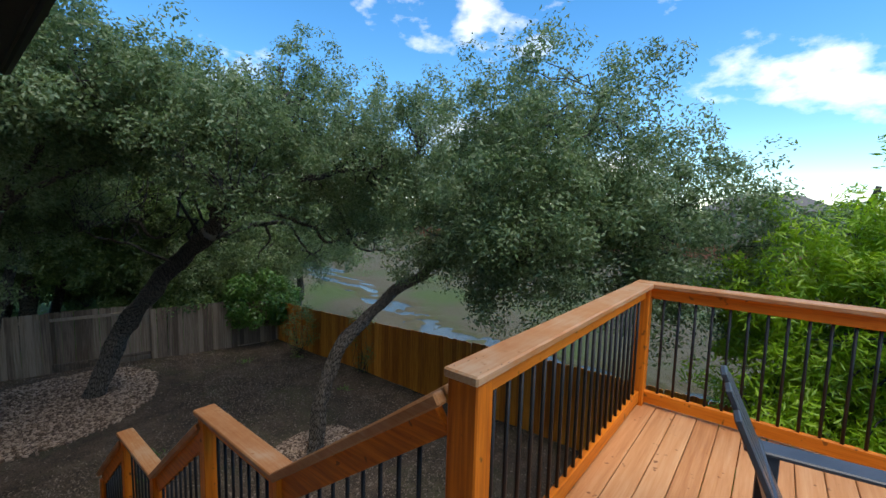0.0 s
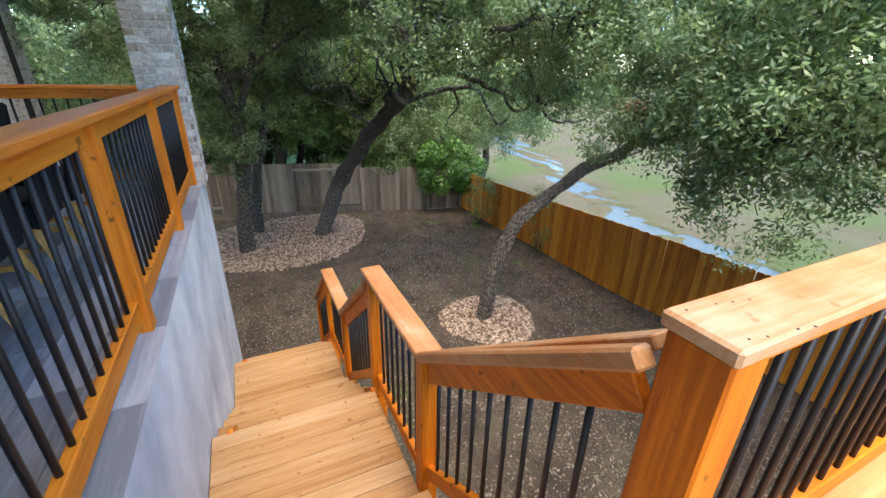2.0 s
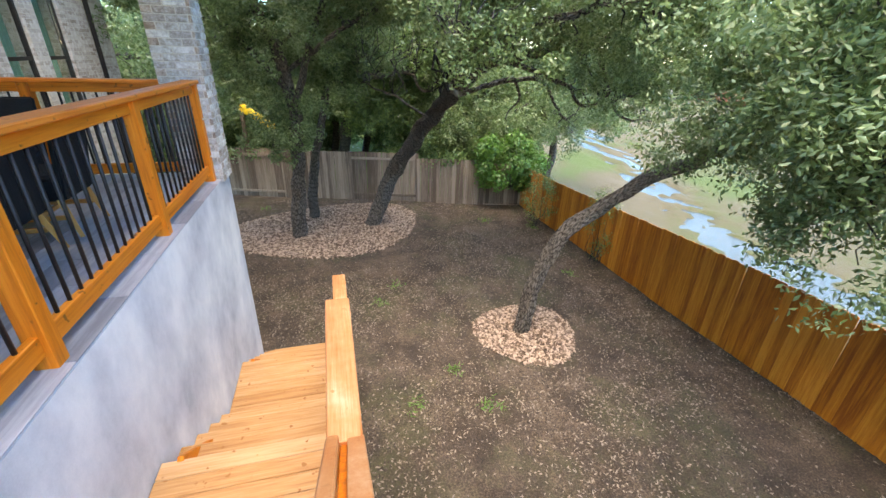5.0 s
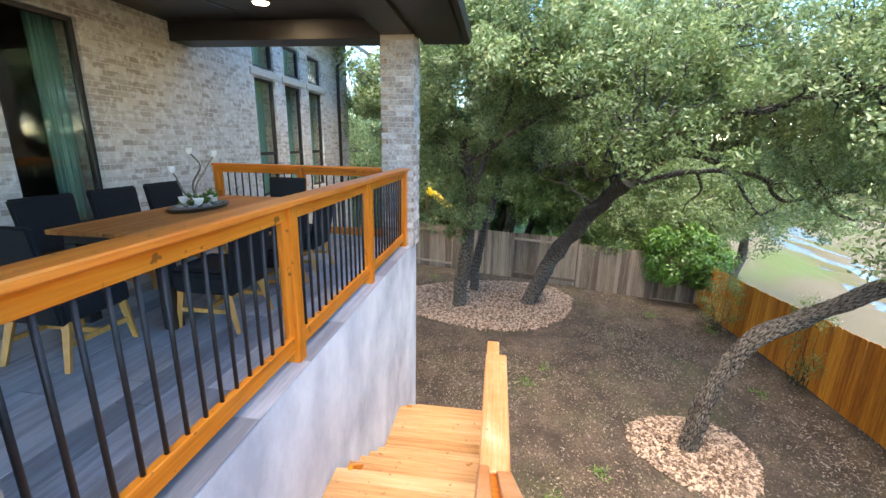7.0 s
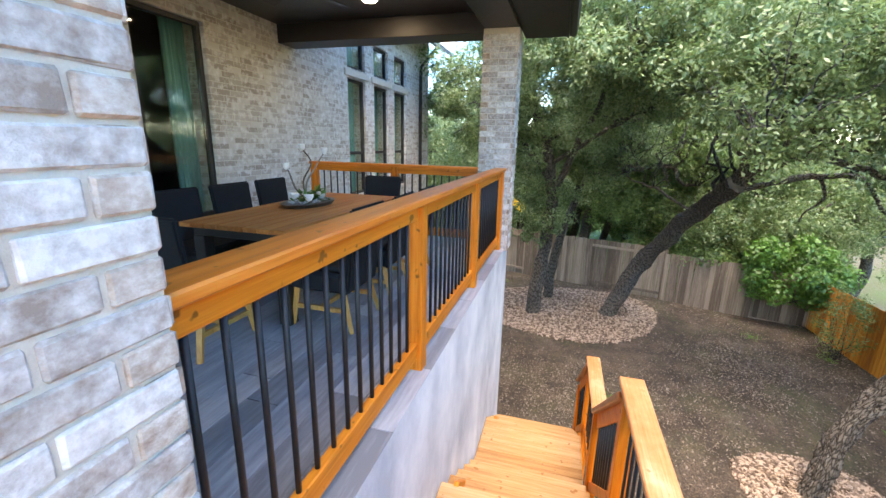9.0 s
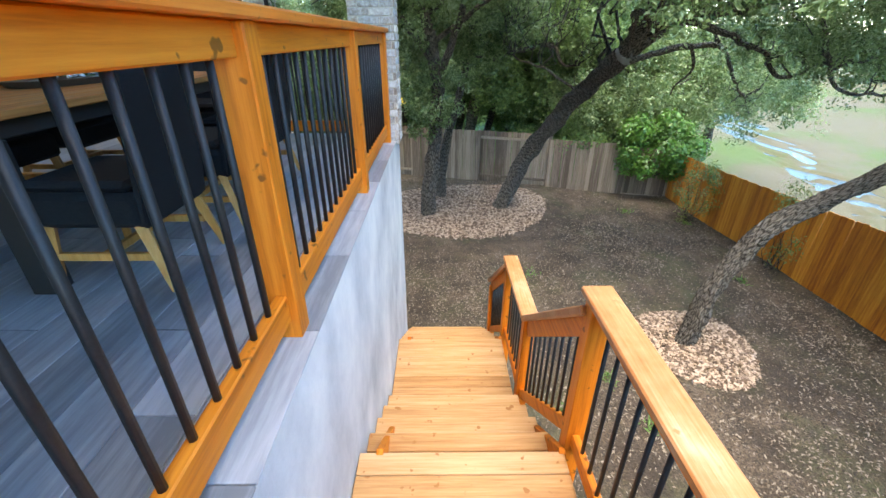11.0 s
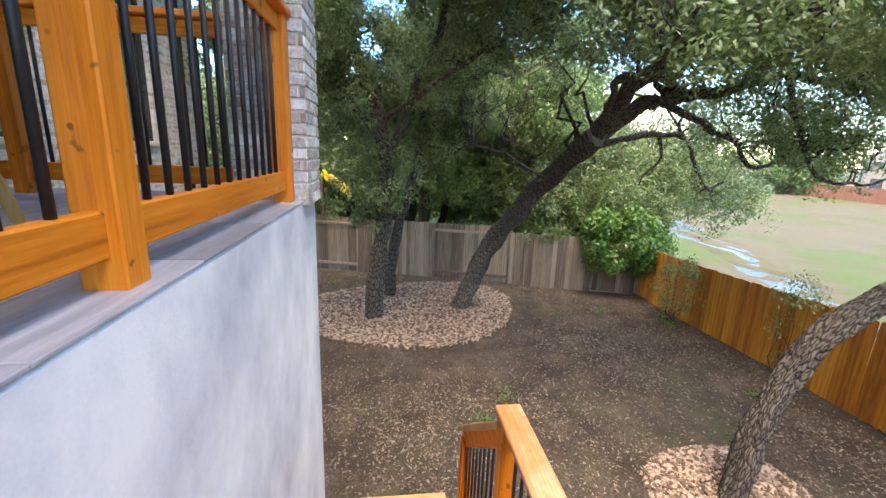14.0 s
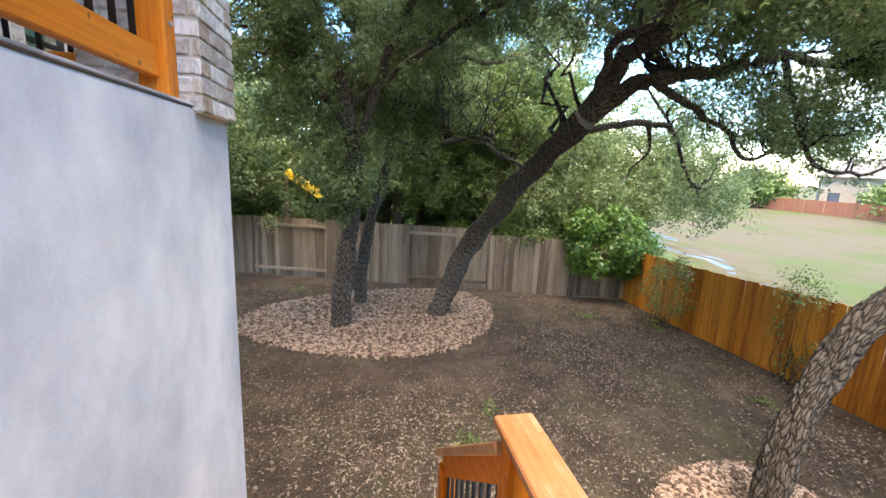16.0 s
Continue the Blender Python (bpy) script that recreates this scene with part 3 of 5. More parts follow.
def along(axis, a0, a1, c0, c1, z0, z1, bevel=0.005):
    return box(a0, a1, c0, c1, z0, z1, bevel) if axis == "x" else box(c0, c1, a0, a1, z0, z1, bevel)


def level_rail(parent, axis, a0, a1, c, floor, top, posts=(), cap=CAP, cap_w=0.15, low=0.075, cap_ends=(0.0, 0.0), step=0.112, post_w=0.092, post_low=None, foot=0.09):
    """A level railing: cap on a rail on edge, bottom rail, posts and round black balusters."""
    part("cap", along(axis, a0 - cap_ends[0], a1 + cap_ends[1], c - cap_w / 2, c + cap_w / 2, top - 0.038, top, 0.007), cap[axis], parent, "lighter flat cap board")
    part("top_rail", along(axis, a0, a1, c - 0.02, c + 0.02, top - 0.038 - 0.09, top - 0.039), RAIL[axis], parent)
    part("bottom_rail", along(axis, a0, a1, c - 0.021, c + 0.021, floor + low, floor + low + foot), RAIL[axis], parent)
    zb, zt = floor + low + foot - 0.01, top - 0.128 + 0.01
    mesh = baluster_mesh(zt - zb)
    spots = [a0] + sorted(posts) + [a1]
    for p in posts:
        w0, w1 = p - post_w / 2, p + post_w / 2
        part("post", along(axis, w0, w1, c - post_w / 2 - 0.004, c + post_w / 2 + 0.004, (floor if post_low is None else post_low), top - 0.039), RAIL["z"], parent, "square stained post")
    for s0, s1 in zip(spots, spots[1:]):
        lo = s0 + (post_w / 2 if s0 in posts else 0)
        hi = s1 - (post_w / 2 if s1 in posts else 0)
        n = max(1, round((hi - lo) / step))
        if hi - lo < 0.1:
            continue
        for i in range(n - 1 if n > 1 else 0):
            a = lo + (hi - lo) * (i + 1) / n
            at = (a, c, zb) if axis == "x" else (c, a, zb)
            link_mesh("baluster", mesh, None, parent, "", Matrix.Translation(at))


def sloped_rail(parent, x0, z0, x1, z1, y, drop=0.80, step=0.112):
    """A sloping stair railing from its upper end to its lower end (top of the cap board)."""
    d = (z1 - z0) / (x1 - x0)
    part("top_rail", beam((x0, y, z0 - 0.11), (x1, y, z1 - 0.11), 0.04, 0.135), RAIL["x"], parent)
    part("cap", beam((x0, y + 0.045, z0 - 0.016), (x1, y + 0.045, z1 - 0.016), 0.07, 0.034), CAP["x"], parent, "narrow sloping cap board")
    part("handrail", beam((x0 + 0.03, y - 0.05, z0 - 0.035 + 0.03 * d), (x1 - 0.02, y - 0.05, z1 - 0.02), 0.055, 0.05, 0.008), CAP["x"], parent, "sloping grab rail with cut ends")
    part("bottom_rail", beam((x0, y, z0 - drop - 0.06), (x1, y, z1 - drop - 0.06), 0.042, 0.085), RAIL["x"], parent)
    h = drop - 0.13
    mesh = baluster_mesh(h)
    n = round(abs(x1 - x0) / step)
    for i in range(1, n):
        x = x0 + (x1 - x0) * i / n
        link_mesh("baluster", mesh, None, parent, "", Matrix.Translation((x, y, z0 + d * (x - x0) - drop - 0.03)))


RY = 1.15
stair_rail = thing("stair_railing", (-3.5, RY, L1), "stained cedar stair railing with black metal balusters", "railing", kind="structure")
level_rail(stair_rail, "x", -3.16, -2.05, RY, L1, 0.10, (-3.10, -2.10), cap_ends=(0.01, 0.0), low=0.05)
level_rail(stair_rail, "x", -5.34, -4.26, RY, L2, -0.90, (-5.28, -4.31), cap_ends=(0.01, 0.0), low=0.05)
sloped_rail(stair_rail, -0.93, 0.93, -2.06, 0.095, RY)
sloped_rail(stair_rail, -3.15, 0.0, -4.26, -0.905, RY)
sloped_rail(stair_rail, -5.33, -0.99, -6.42, -1.86, RY)
part("post", box(-6.42, -6.33, RY - 0.05, RY + 0.05, L3, -1.94, 0.005), RAIL["z"], stair_rail)
for x, z0, z1 in ((-3.10, L2 - 0.2, L1 + 0.02), (-2.10, L1 - 0.5, L1 + 0.02), (-5.28, L3 - 0.2, L2 + 0.02), (-4.31, L2 - 0.5, L2 + 0.02)):
    part("post_foot", box(x - 0.046, x + 0.046, RY - 0.05, RY + 0.05, z0, z1, 0.004), RAIL["z"], stair_rail)


# upper deck railing
DX, DY = -0.825, 3.66
deck_rail = thing("deck_railing", (DX, 2.4, 0), "stained cedar deck railing with pale caps and black balusters", "railing", kind="structure")
part("corner_pillar", box(DX - 0.065, DX + 0.065, 1.12, 1.225, -0.3, 0.99, 0.006), RAIL["z"], deck_rail, "thick stained pillar at the stair head")
level_rail(deck_rail, "y", 1.22, DY - 0.06, DX, 0.0, 1.03, (), cap_ends=(0.115, 0.0), low=0.02, foot=0.10)
part("post", box(DX - 0.05, DX + 0.05, DY - 0.06, DY + 0.04, -0.3, 0.99, 0.005), RAIL["z"], deck_rail)
level_rail(deck_rail, "x", DX - 0.075, 4.6, DY, 0.0, 1.032, (1.35, 3.1, 4.55), low=0.02, foot=0.10)
level_rail(deck_rail, "y", -2.0, DY - 0.06, 4.6, 0.0, 1.03, (0.1, 1.9), low=0.02, foot=0.10)

for i in range(8):
    sx, sy = DX - 0.05 + 0.1 * (i % 2) + 0.004 * i, 1.14 + 0.05 * (i // 2) + 0.012 * (i % 3)
    part("screw", tube([(sx, sy, 1.0295), (sx, sy, 1.0305)], [0.003, 0.0027], 8), BLACK_METAL, deck_rail)

deck = thing("deck", (1.5, 1.8, 0), "raised deck of orange-tan cedar boards", "deck", kind="structure")
n_boards = round((4.7 - DECK_X) / 0.144)
for i in range(n_boards):
    a = DECK_X + 0.144 * i
    y_low = -0.02 if a < 0 else -2.0
    part("deck_board", box(a + 0.002, a + 0.141, y_low, DY + 0.05, -0.036, 0, 0.004), DECK["y"], deck)
part("rim_joist", box(DECK_X + 0.012, DECK_X + 0.05, -0.01, DY, -0.28, -0.037, 0.004), RAIL["y"], deck)
part("rim_joist", box(DECK_X, 4.7, DY, DY + 0.04, -0.28, -0.037, 0.004), RAIL["x"], deck)
for x in (-0.6, 2.0, 4.5):
    for y in (1.2, 3.5):
        part("support_post", box(x - 0.07, x + 0.07, y - 0.07, y + 0.07, G - 0.2, -0.1, 0.005), RAIL["z"], deck)


# ---- patio, walls, roof ----
PZ, FACE, WALL_Y = 0.17, -0.072, -3.4
COL_X0, COL_X1 = -6.36, -5.95
bm = box(COL_X0, 4.6, WALL_Y, FACE, G - 0.3, PZ - 0.012, 0.008)
tagged(part("wall_stucco", bm, STUCCO), "tall pale grey stucco foundation wall of the patio", "wall", kind="structure")
patio = tagged(part("patio_floor", box(COL_X0 + 0.004, 4.6, WALL_Y, FACE - 0.012, PZ - 0.0119, PZ - 0.006), GROUT), "covered patio floor of grey wood-look tiles", "floor", kind="structure")

front_rail = thing("patio_railing", (-3.5, -0.16, PZ), "orange stained cedar patio railing with black balusters", "railing", kind="structure")
level_rail(front_rail, "x", -5.94, -1.09, -0.165, PZ, 1.238, (-5.895, -4.32, -2.745), cap=PATIO_CAP, low=0.078, foot=0.108)
end_rail = thing("patio_end_railing", (-6.1, -1.8, PZ), "orange stained cedar railing closing the patio end", "railing", kind="structure")
level_rail(end_rail, "y", -3.05, -0.46, -6.1, PZ, 1.228, (-3.0, -1.70), cap=PATIO_CAP, low=0.078, foot=0.108)
for z in (0.45, 0.85):
    bolt = bmesh.new()
    bmesh.ops.create_cone(bolt, cap_ends=True, segments=6, radius1=0.011, radius2=0.009, depth=0.012, matrix=Matrix.Translation((-5.895, -0.112, z)) @ Matrix.Rotation(radians(90), 4, "X"))
    part("bolt", bolt, STEEL, front_rail, "galvanised hex bolt head")

# openings: windows by the table, then the tall group of three
OPEN = [(-3.38, -2.45, 0.62, 2.78), (-4.68, -3.80, 0.62, 2.78)]
TALL = [(-8.66, -7.93), (-9.80, -9.06), (-10.92, -10.17)]
TALL_Z0, TALL_BAR0, TALL_BAR1, TALL_Z1 = 0.48, 2.68, 2.86, 3.46
house = thing("wall_house", (-4, WALL_Y, 0), "whitewashed grey brick house wall", "wall", kind="structure")
holes = [(a, b, c, d) for a, b, c, d in OPEN]
for a, b in TALL:
    holes += [(a, b, TALL_Z0, TALL_BAR0), (a, b, TALL_BAR1, TALL_Z1)]
xs = sorted({-12.75, 4.6, *[h[0] for h in holes], *[h[1] for h in holes]})
zs = sorted({G - 0.3, 4.3, *[h[2] for h in holes], *[h[3] for h in holes]})
bm = bmesh.new()
for x0, x1 in zip(xs, xs[1:]):
    cut = sorted([h for h in holes if h[0] <= x0 + 1e-6 and h[1] >= x1 - 1e-6], key=lambda h: h[2])
    low = G - 0.3
    for h in cut + [(0, 0, 4.3, 4.3)]:
        if h[2] > low:
            box(x0, x1, WALL_Y - 0.3, WALL_Y, low, h[2], 0, bm)
        low = h[3]
bmesh.ops.remove_doubles(bm, verts=bm.verts[:], dist=1e-4)
part("brickwork", bm, BRICK_WALL, house)


def window(number, x0, x1, z0, z1, rail=None, curtain=(0.0, 1.0)):
    ob = thing("window_%d" % number, ((x0 + x1) / 2, WALL_Y - 0.1, z0), "black-framed window with sea-green curtains inside", "window", kind="structure")
    y0, y1, f = WALL_Y - 0.12, WALL_Y - 0.05, 0.05
    for a, b, c, d in ((x0, x0 + f, z0, z1), (x1 - f, x1, z0, z1), (x0 + f, x1 - f, z0, z0 + f), (x0 + f, x1 - f, z1 - f, z1)):
        part("window_frame", box(a, b, y0, y1, c, d, 0.004), DARK_PAINT, ob)
    if rail:
        part("meeting_rail", box(x0 + f, x1 - f, y0 + 0.01, y1 - 0.005, rail - 0.03, rail + 0.03, 0.003), DARK_PAINT, ob)
    pane = part("pane", box(x0 + f, x1 - f, y0 + 0.03, y0 + 0.036, z0 + f, z1 - f), GLASS, ob)
    pane.visible_shadow = False
    c0, c1 = x0 + (x1 - x0) * curtain[0], x0 + (x1 - x0) * curtain[1]
    cb = bmesh.new()
    n = 60
    rows = [[cb.verts.new((c0 + (c1 - c0) * i / n, WALL_Y - 0.32 + 0.045 * math.sin(i * 1.05) + 0.015 * math.sin(i * 2.7), zz)) for i in range(n + 1)] for zz in (z0 - 0.1, z1 + 0.1)]
    for i in range(n):
        cb.faces.new((rows[0][i], rows[0][i + 1], rows[1][i + 1], rows[1][i]))
    part("curtain", cb, CURTAIN, ob, "sea-green hanging curtain", True)
    if z0 < 1:
        part("window_sill", box(x0 - 0.03, x1 + 0.03, WALL_Y - 0.04, WALL_Y + 0.05, z0 - 0.07, z0, 0.008), MORTAR, ob)
    return ob


window(1, *OPEN[0], None, (0.0, 0.4))
window(2, *OPEN[1], None, (-0.1, 0.3))
k = 3
for a, b in TALL:
    window(k, a, b, TALL_Z0, TALL_BAR0, 1.3)
    window(k + 1, a, b, TALL_BAR1, TALL_Z1)
    k += 2
for a, b in TALL:
    part("lintel", box(a - 0.12, b + 0.12, WALL_Y - 0.02, WALL_Y + 0.03, TALL_BAR0 + 0.03, TALL_BAR1 - 0.03, 0.006), MORTAR, house)
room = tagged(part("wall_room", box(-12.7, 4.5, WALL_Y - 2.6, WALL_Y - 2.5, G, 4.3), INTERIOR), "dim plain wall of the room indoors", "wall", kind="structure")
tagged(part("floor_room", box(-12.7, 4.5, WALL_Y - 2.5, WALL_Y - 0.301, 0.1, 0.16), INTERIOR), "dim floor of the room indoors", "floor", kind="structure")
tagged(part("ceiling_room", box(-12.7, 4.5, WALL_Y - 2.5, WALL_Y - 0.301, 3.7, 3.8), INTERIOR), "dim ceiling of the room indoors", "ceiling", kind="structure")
for x in (-12.75, 4.5):
    tagged(part("wall_gable", box(x, x + 0.1, WALL_Y - 2.6, WALL_Y - 0.301, G, 4.3), BRICK_WALL), "brick end wall of the house", "wall", kind="structure")

# ceiling, beams and eaves
tagged(part("ceiling", box(-6.30, 4.6, WALL_Y, -0.05, 3.08, 3.16), CEILING_PAINT), "dark painted patio ceiling", "ceiling", kind="structure")
tagged(part("beam_front", box(-6.36, 4.6, -0.46, -0.05, 2.88, 3.079, 0.006), DARK_PAINT), "dark boxed beam over the patio front", "beam", kind="structure")
tagged(part("beam_end", box(-6.38, -5.97, WALL_Y, -0.461, 2.84, 3.079, 0.006), DARK_PAINT), "dark boxed beam over the patio end", "beam", kind="structure")
tagged(part("soffit", box(-6.75, 4.6, -0.049, 0.50, 2.93, 2.97), DARK_PAINT), "dark soffit boards under the eave", "soffit", kind="structure")
roof = thing("roof", (-3, -1.5, 3.2), "grey shingle roof with a black gutter", "roof", kind="structure")
bm = bmesh.new()
v = [bm.verts.new(p) for p in ((-6.8, 0.52, 3.0), (4.7, 0.52, 3.0), (4.7, -3.3, 4.5), (-6.8, -3.3, 4.5), (-6.8, 0.52, 3.1), (4.7, 0.52, 3.1), (4.7, -3.3, 4.6), (-6.8, -3.3, 4.6))]
for f in ((3, 2, 1, 0), (4, 5, 6, 7), (0, 1, 5, 4), (1, 2, 6, 5), (2, 3, 7, 6), (3, 0, 4, 7)):
    bm.faces.new([v[i] for i in f])
part("shingles", bm, ROOF, roof)
bm = bmesh.new()
v = [bm.verts.new(p) for p in ((-6.34, -0.05, 3.17), (-6.34, -3.39, 3.17), (-6.34, -3.39, 4.45), (-6.30, -0.05, 3.17), (-6.30, -3.39, 3.17), (-6.30, -3.39, 4.45))]
for f in ((0, 1, 2), (5, 4, 3), (0, 3, 4, 1), (1, 4, 5, 2), (2, 5, 3, 0)):
    bm.faces.new([v[i] for i in f])
part("gable_board", bm, DARK_PAINT, roof)
part("fascia", box(-6.8, 4.7, 0.50, 0.525, 2.92, 3.08, 0.003), DARK_PAINT, roof)
bm = bmesh.new()
prof = [(0.53, 3.06), (0.53, 2.95), (0.56, 2.93), (0.61, 2.95), (0.635, 3.06), (0.615, 3.06), (0.60, 2.97), (0.55, 2.955)]
ends = [[bm.verts.new((x, y, zz)) for y, zz in prof] for x in (-6.8, 4.7)]
for i in range(len(prof)):
    j = (i + 1) % len(prof)
    bm.faces.new((ends[0][i], ends[0][j], ends[1][j], ends[1][i]))
bm.faces.new(ends[0][::-1])
bm.faces.new(ends[1])
part("gutter", bm, DARK_PAINT, roof, "black metal gutter")
bm = bmesh.new()
v = [bm.verts.new(p) for p in ((-13.3, -2.8, 3.95), (-6.8, -2.8, 3.95), (-6.8, -6.6, 6.2), (-13.3, -6.6, 6.2), (-13.3, -2.8, 4.07), (-6.8, -2.8, 4.07), (-6.8, -6.6, 6.32), (-13.3, -6.6, 6.32))]
for f in ((3, 2, 1, 0), (4, 5, 6, 7), (0, 1, 5, 4), (1, 2, 6, 5), (2, 3, 7, 6), (3, 0, 4, 7)):
    bm.faces.new([v[i] for i in f])
part("upper_roof", bm, DARK_PAINT, roof, "dark main roof edge over the tall windows")

spout = thing("downspout", (-11.9, WALL_Y, G), "black round downspout on the brick wall", "downspout", kind="structure")
part("pipe", tube([(-11.9, WALL_Y + 0.06, G), (-11.9, WALL_Y + 0.06, 3.5), (-11.9, WALL_Y + 0.3, 3.75), (-11.9, WALL_Y + 0.5, 3.95)], [0.045] * 4, 10), DARK_PAINT, spout, "", True)


# ---- fences ----
def picket_mesh(name, w, h, t, ear):
    pts = [(-w / 2, 0), (w / 2, 0), (w / 2, h - ear), (w / 2 - ear, h), (-w / 2 + ear, h), (-w / 2, h - ear)]
    v = [(x, -t / 2, z) for x, z in pts] + [(x, t / 2, z) for x, z in pts]
    n = len(pts)
    f = [tuple(range(n)), tuple(range(2 * n - 1, n - 1, -1))] + [(i, i + n, (i + 1) % n + n, (i + 1) % n) for i in range(n)]
    return mesh_from(name, v, f)


def fence(name, label, p, q, tops, material, width, panel, alternate, ear, far_side=1, lead=0.0):
    """A board fence from p to q; tops gives the height of its upper edge along it. Panels may turn their rails to either side."""
    p, q = Vector((*p, 0)), Vector((*q, 0))
    d = (q - p).normalized()
    out = Vector((d.y, -d.x, 0)) * far_side
    length = (q - p).length
    root = thing(name, (*((p + q) / 2).xy, G), label, "fence", kind="structure")
    turn = math.atan2(d.y, d.x)
    mesh = picket_mesh("picket", width + 0.005 if not alternate else width - 0.003, 1.86, 0.018, ear)
    mesh.materials.append(material)
    n_pan = math.ceil((length - lead) / panel) + (1 if lead else 0)
    rng = random.Random(4)
    for k in range(n_pan):
        a, b = (k * panel, min(length, (k + 1) * panel)) if not lead else (max(0, lead + (k - 1) * panel), min(length, lead + k * panel))
        front = not (alternate and k % 2 == 0)
        off = out * (0.045 if front else -0.045)
        top = tops((a + b) / 2 / length)
        base = p + d * a
        rails = [top - 0.22, top - 1.58] if alternate else [top - 0.25, top - 1.0, top - 1.6]
        for z in rails:
            part("rail", beam((*(p + d * (a + 0.03)).xy, z), (*(p + d * (b - 0.03)).xy, z), 0.038, 0.09), material, root)
        part("post", box(-0.05, 0.05, -0.05, 0.05, G - 0.3, top + (0.01 if alternate else -0.12), 0.005, None, Matrix.Translation((base.x, base.y, 0)) @ Matrix.Rotation(turn, 4, "Z")), material, root)
        fit_n = max(1, round((b - a) / width))
        for i in range(fit_n):
            s = a + (b - a) * (i + 0.5) / fit_n
            at = p + d * s + off
            zt = tops(s / length) if not alternate else top
            m = Matrix.Translation((at.x, at.y, zt - 1.86 + rng.uniform(-0.012, 0.012))) @ Matrix.Rotation(turn + rng.uniform(-0.02, 0.02), 4, "Z") @ Matrix.Rotation(rng.uniform(-0.006, 0.006), 4, "Y")
            link_mesh("picket", mesh, None, root, "", m)
    return root


CORNER = (-14.35, 7.95)
GREY_END = (-19.0, -8.2)
ORANGE_END = (6.0, 8.85)
fence("fence_weathered", "weathered grey-brown board fence with panels facing both ways", CORNER, GREY_END, lambda t: -1.98 if t < 0.05 else (-1.87 if t < 0.23 else -1.72), GREY_WOOD, 0.14, 2.44, True, 0.0, -1, 1.5)
fence("fence_stained", "orange stained cedar picket fence along the meadow", CORNER, ORANGE_END, lambda t: -2.03 + 0.33 * ease(t / 0.55), ORANGE_WOOD, 0.14, 2.44, False, 0.022, 1)


# ---- trees ----
def leaves(name, centres, spread, count, size, rng, slim=0.42, droop=0.0):
    """Many small pointed leaves round the given twig ends."""
    c = np.array(centres)
    pick = rng.integers(0, len(c), count)
    spread = np.array(spread)[pick][:, None] if np.ndim(spread) else spread
    off = rng.normal(size=(count, 3))
    off *= (rng.uniform(0.1, 1.0, count) ** 0.45 / np.linalg.norm(off, axis=1))[:, None] * spread * 1.7
    at = c[pick] + off
    at[:, 2] -= droop * np.abs(off[:, 0])
    face = off / (np.linalg.norm(off, axis=1)[:, None] + 1e-9) + rng.normal(size=(count, 3)) * 0.6 + np.array((0, 0, 0.45))
    a = np.cross(face, rng.normal(size=(count, 3)))
    a /= np.linalg.norm(a, axis=1)[:, None] + 1e-9
    b = np.cross(a, face)
    b /= np.linalg.norm(b, axis=1)[:, None] + 1e-9
    nrm = np.cross(a, b)
    ln = size * rng.uniform(0.6, 1.3, count)[:, None]
    verts = np.empty((count, 4, 3))
    verts[:, 0], verts[:, 2] = at, at + a * ln
    mid = at + a * ln * 0.5 + nrm * ln * 0.1
    verts[:, 1], verts[:, 3] = mid - b * ln * slim / 2, mid + b * ln * slim / 2
    mesh = bpy.data.meshes.new(name)
    mesh.vertices.add(count * 4)
    mesh.vertices.foreach_set("co", verts.ravel())
    i = np.arange(count)[:, None] * 4
    tri = np.concatenate([i + np.array([[0, 1, 2]]), i + np.array([[0, 2, 3]])], axis=1).ravel()
    mesh.loops.add(count * 6)
    mesh.loops.foreach_set("vertex_index", tri)
    mesh.polygons.add(count * 2)
    mesh.polygons.foreach_set("loop_start", np.arange(count * 2) * 3)
    mesh.update(calc_edges=True)
    return mesh


def crooked(p, q, rng, bend=0.14, n=5, sag=0.0):
    p, q = np.array(p, float), np.array(q, float)
    ln = np.linalg.norm(q - p)
    pts = [p + (q - p) * k / n + (rng.normal(size=3) * bend * ln / n * 1.4 if 0 < k < n else 0) + np.array((0, 0, sag * ln * math.sin(math.pi * k / n))) for k in range(n + 1)]
    return [tuple(x) for x in pts]


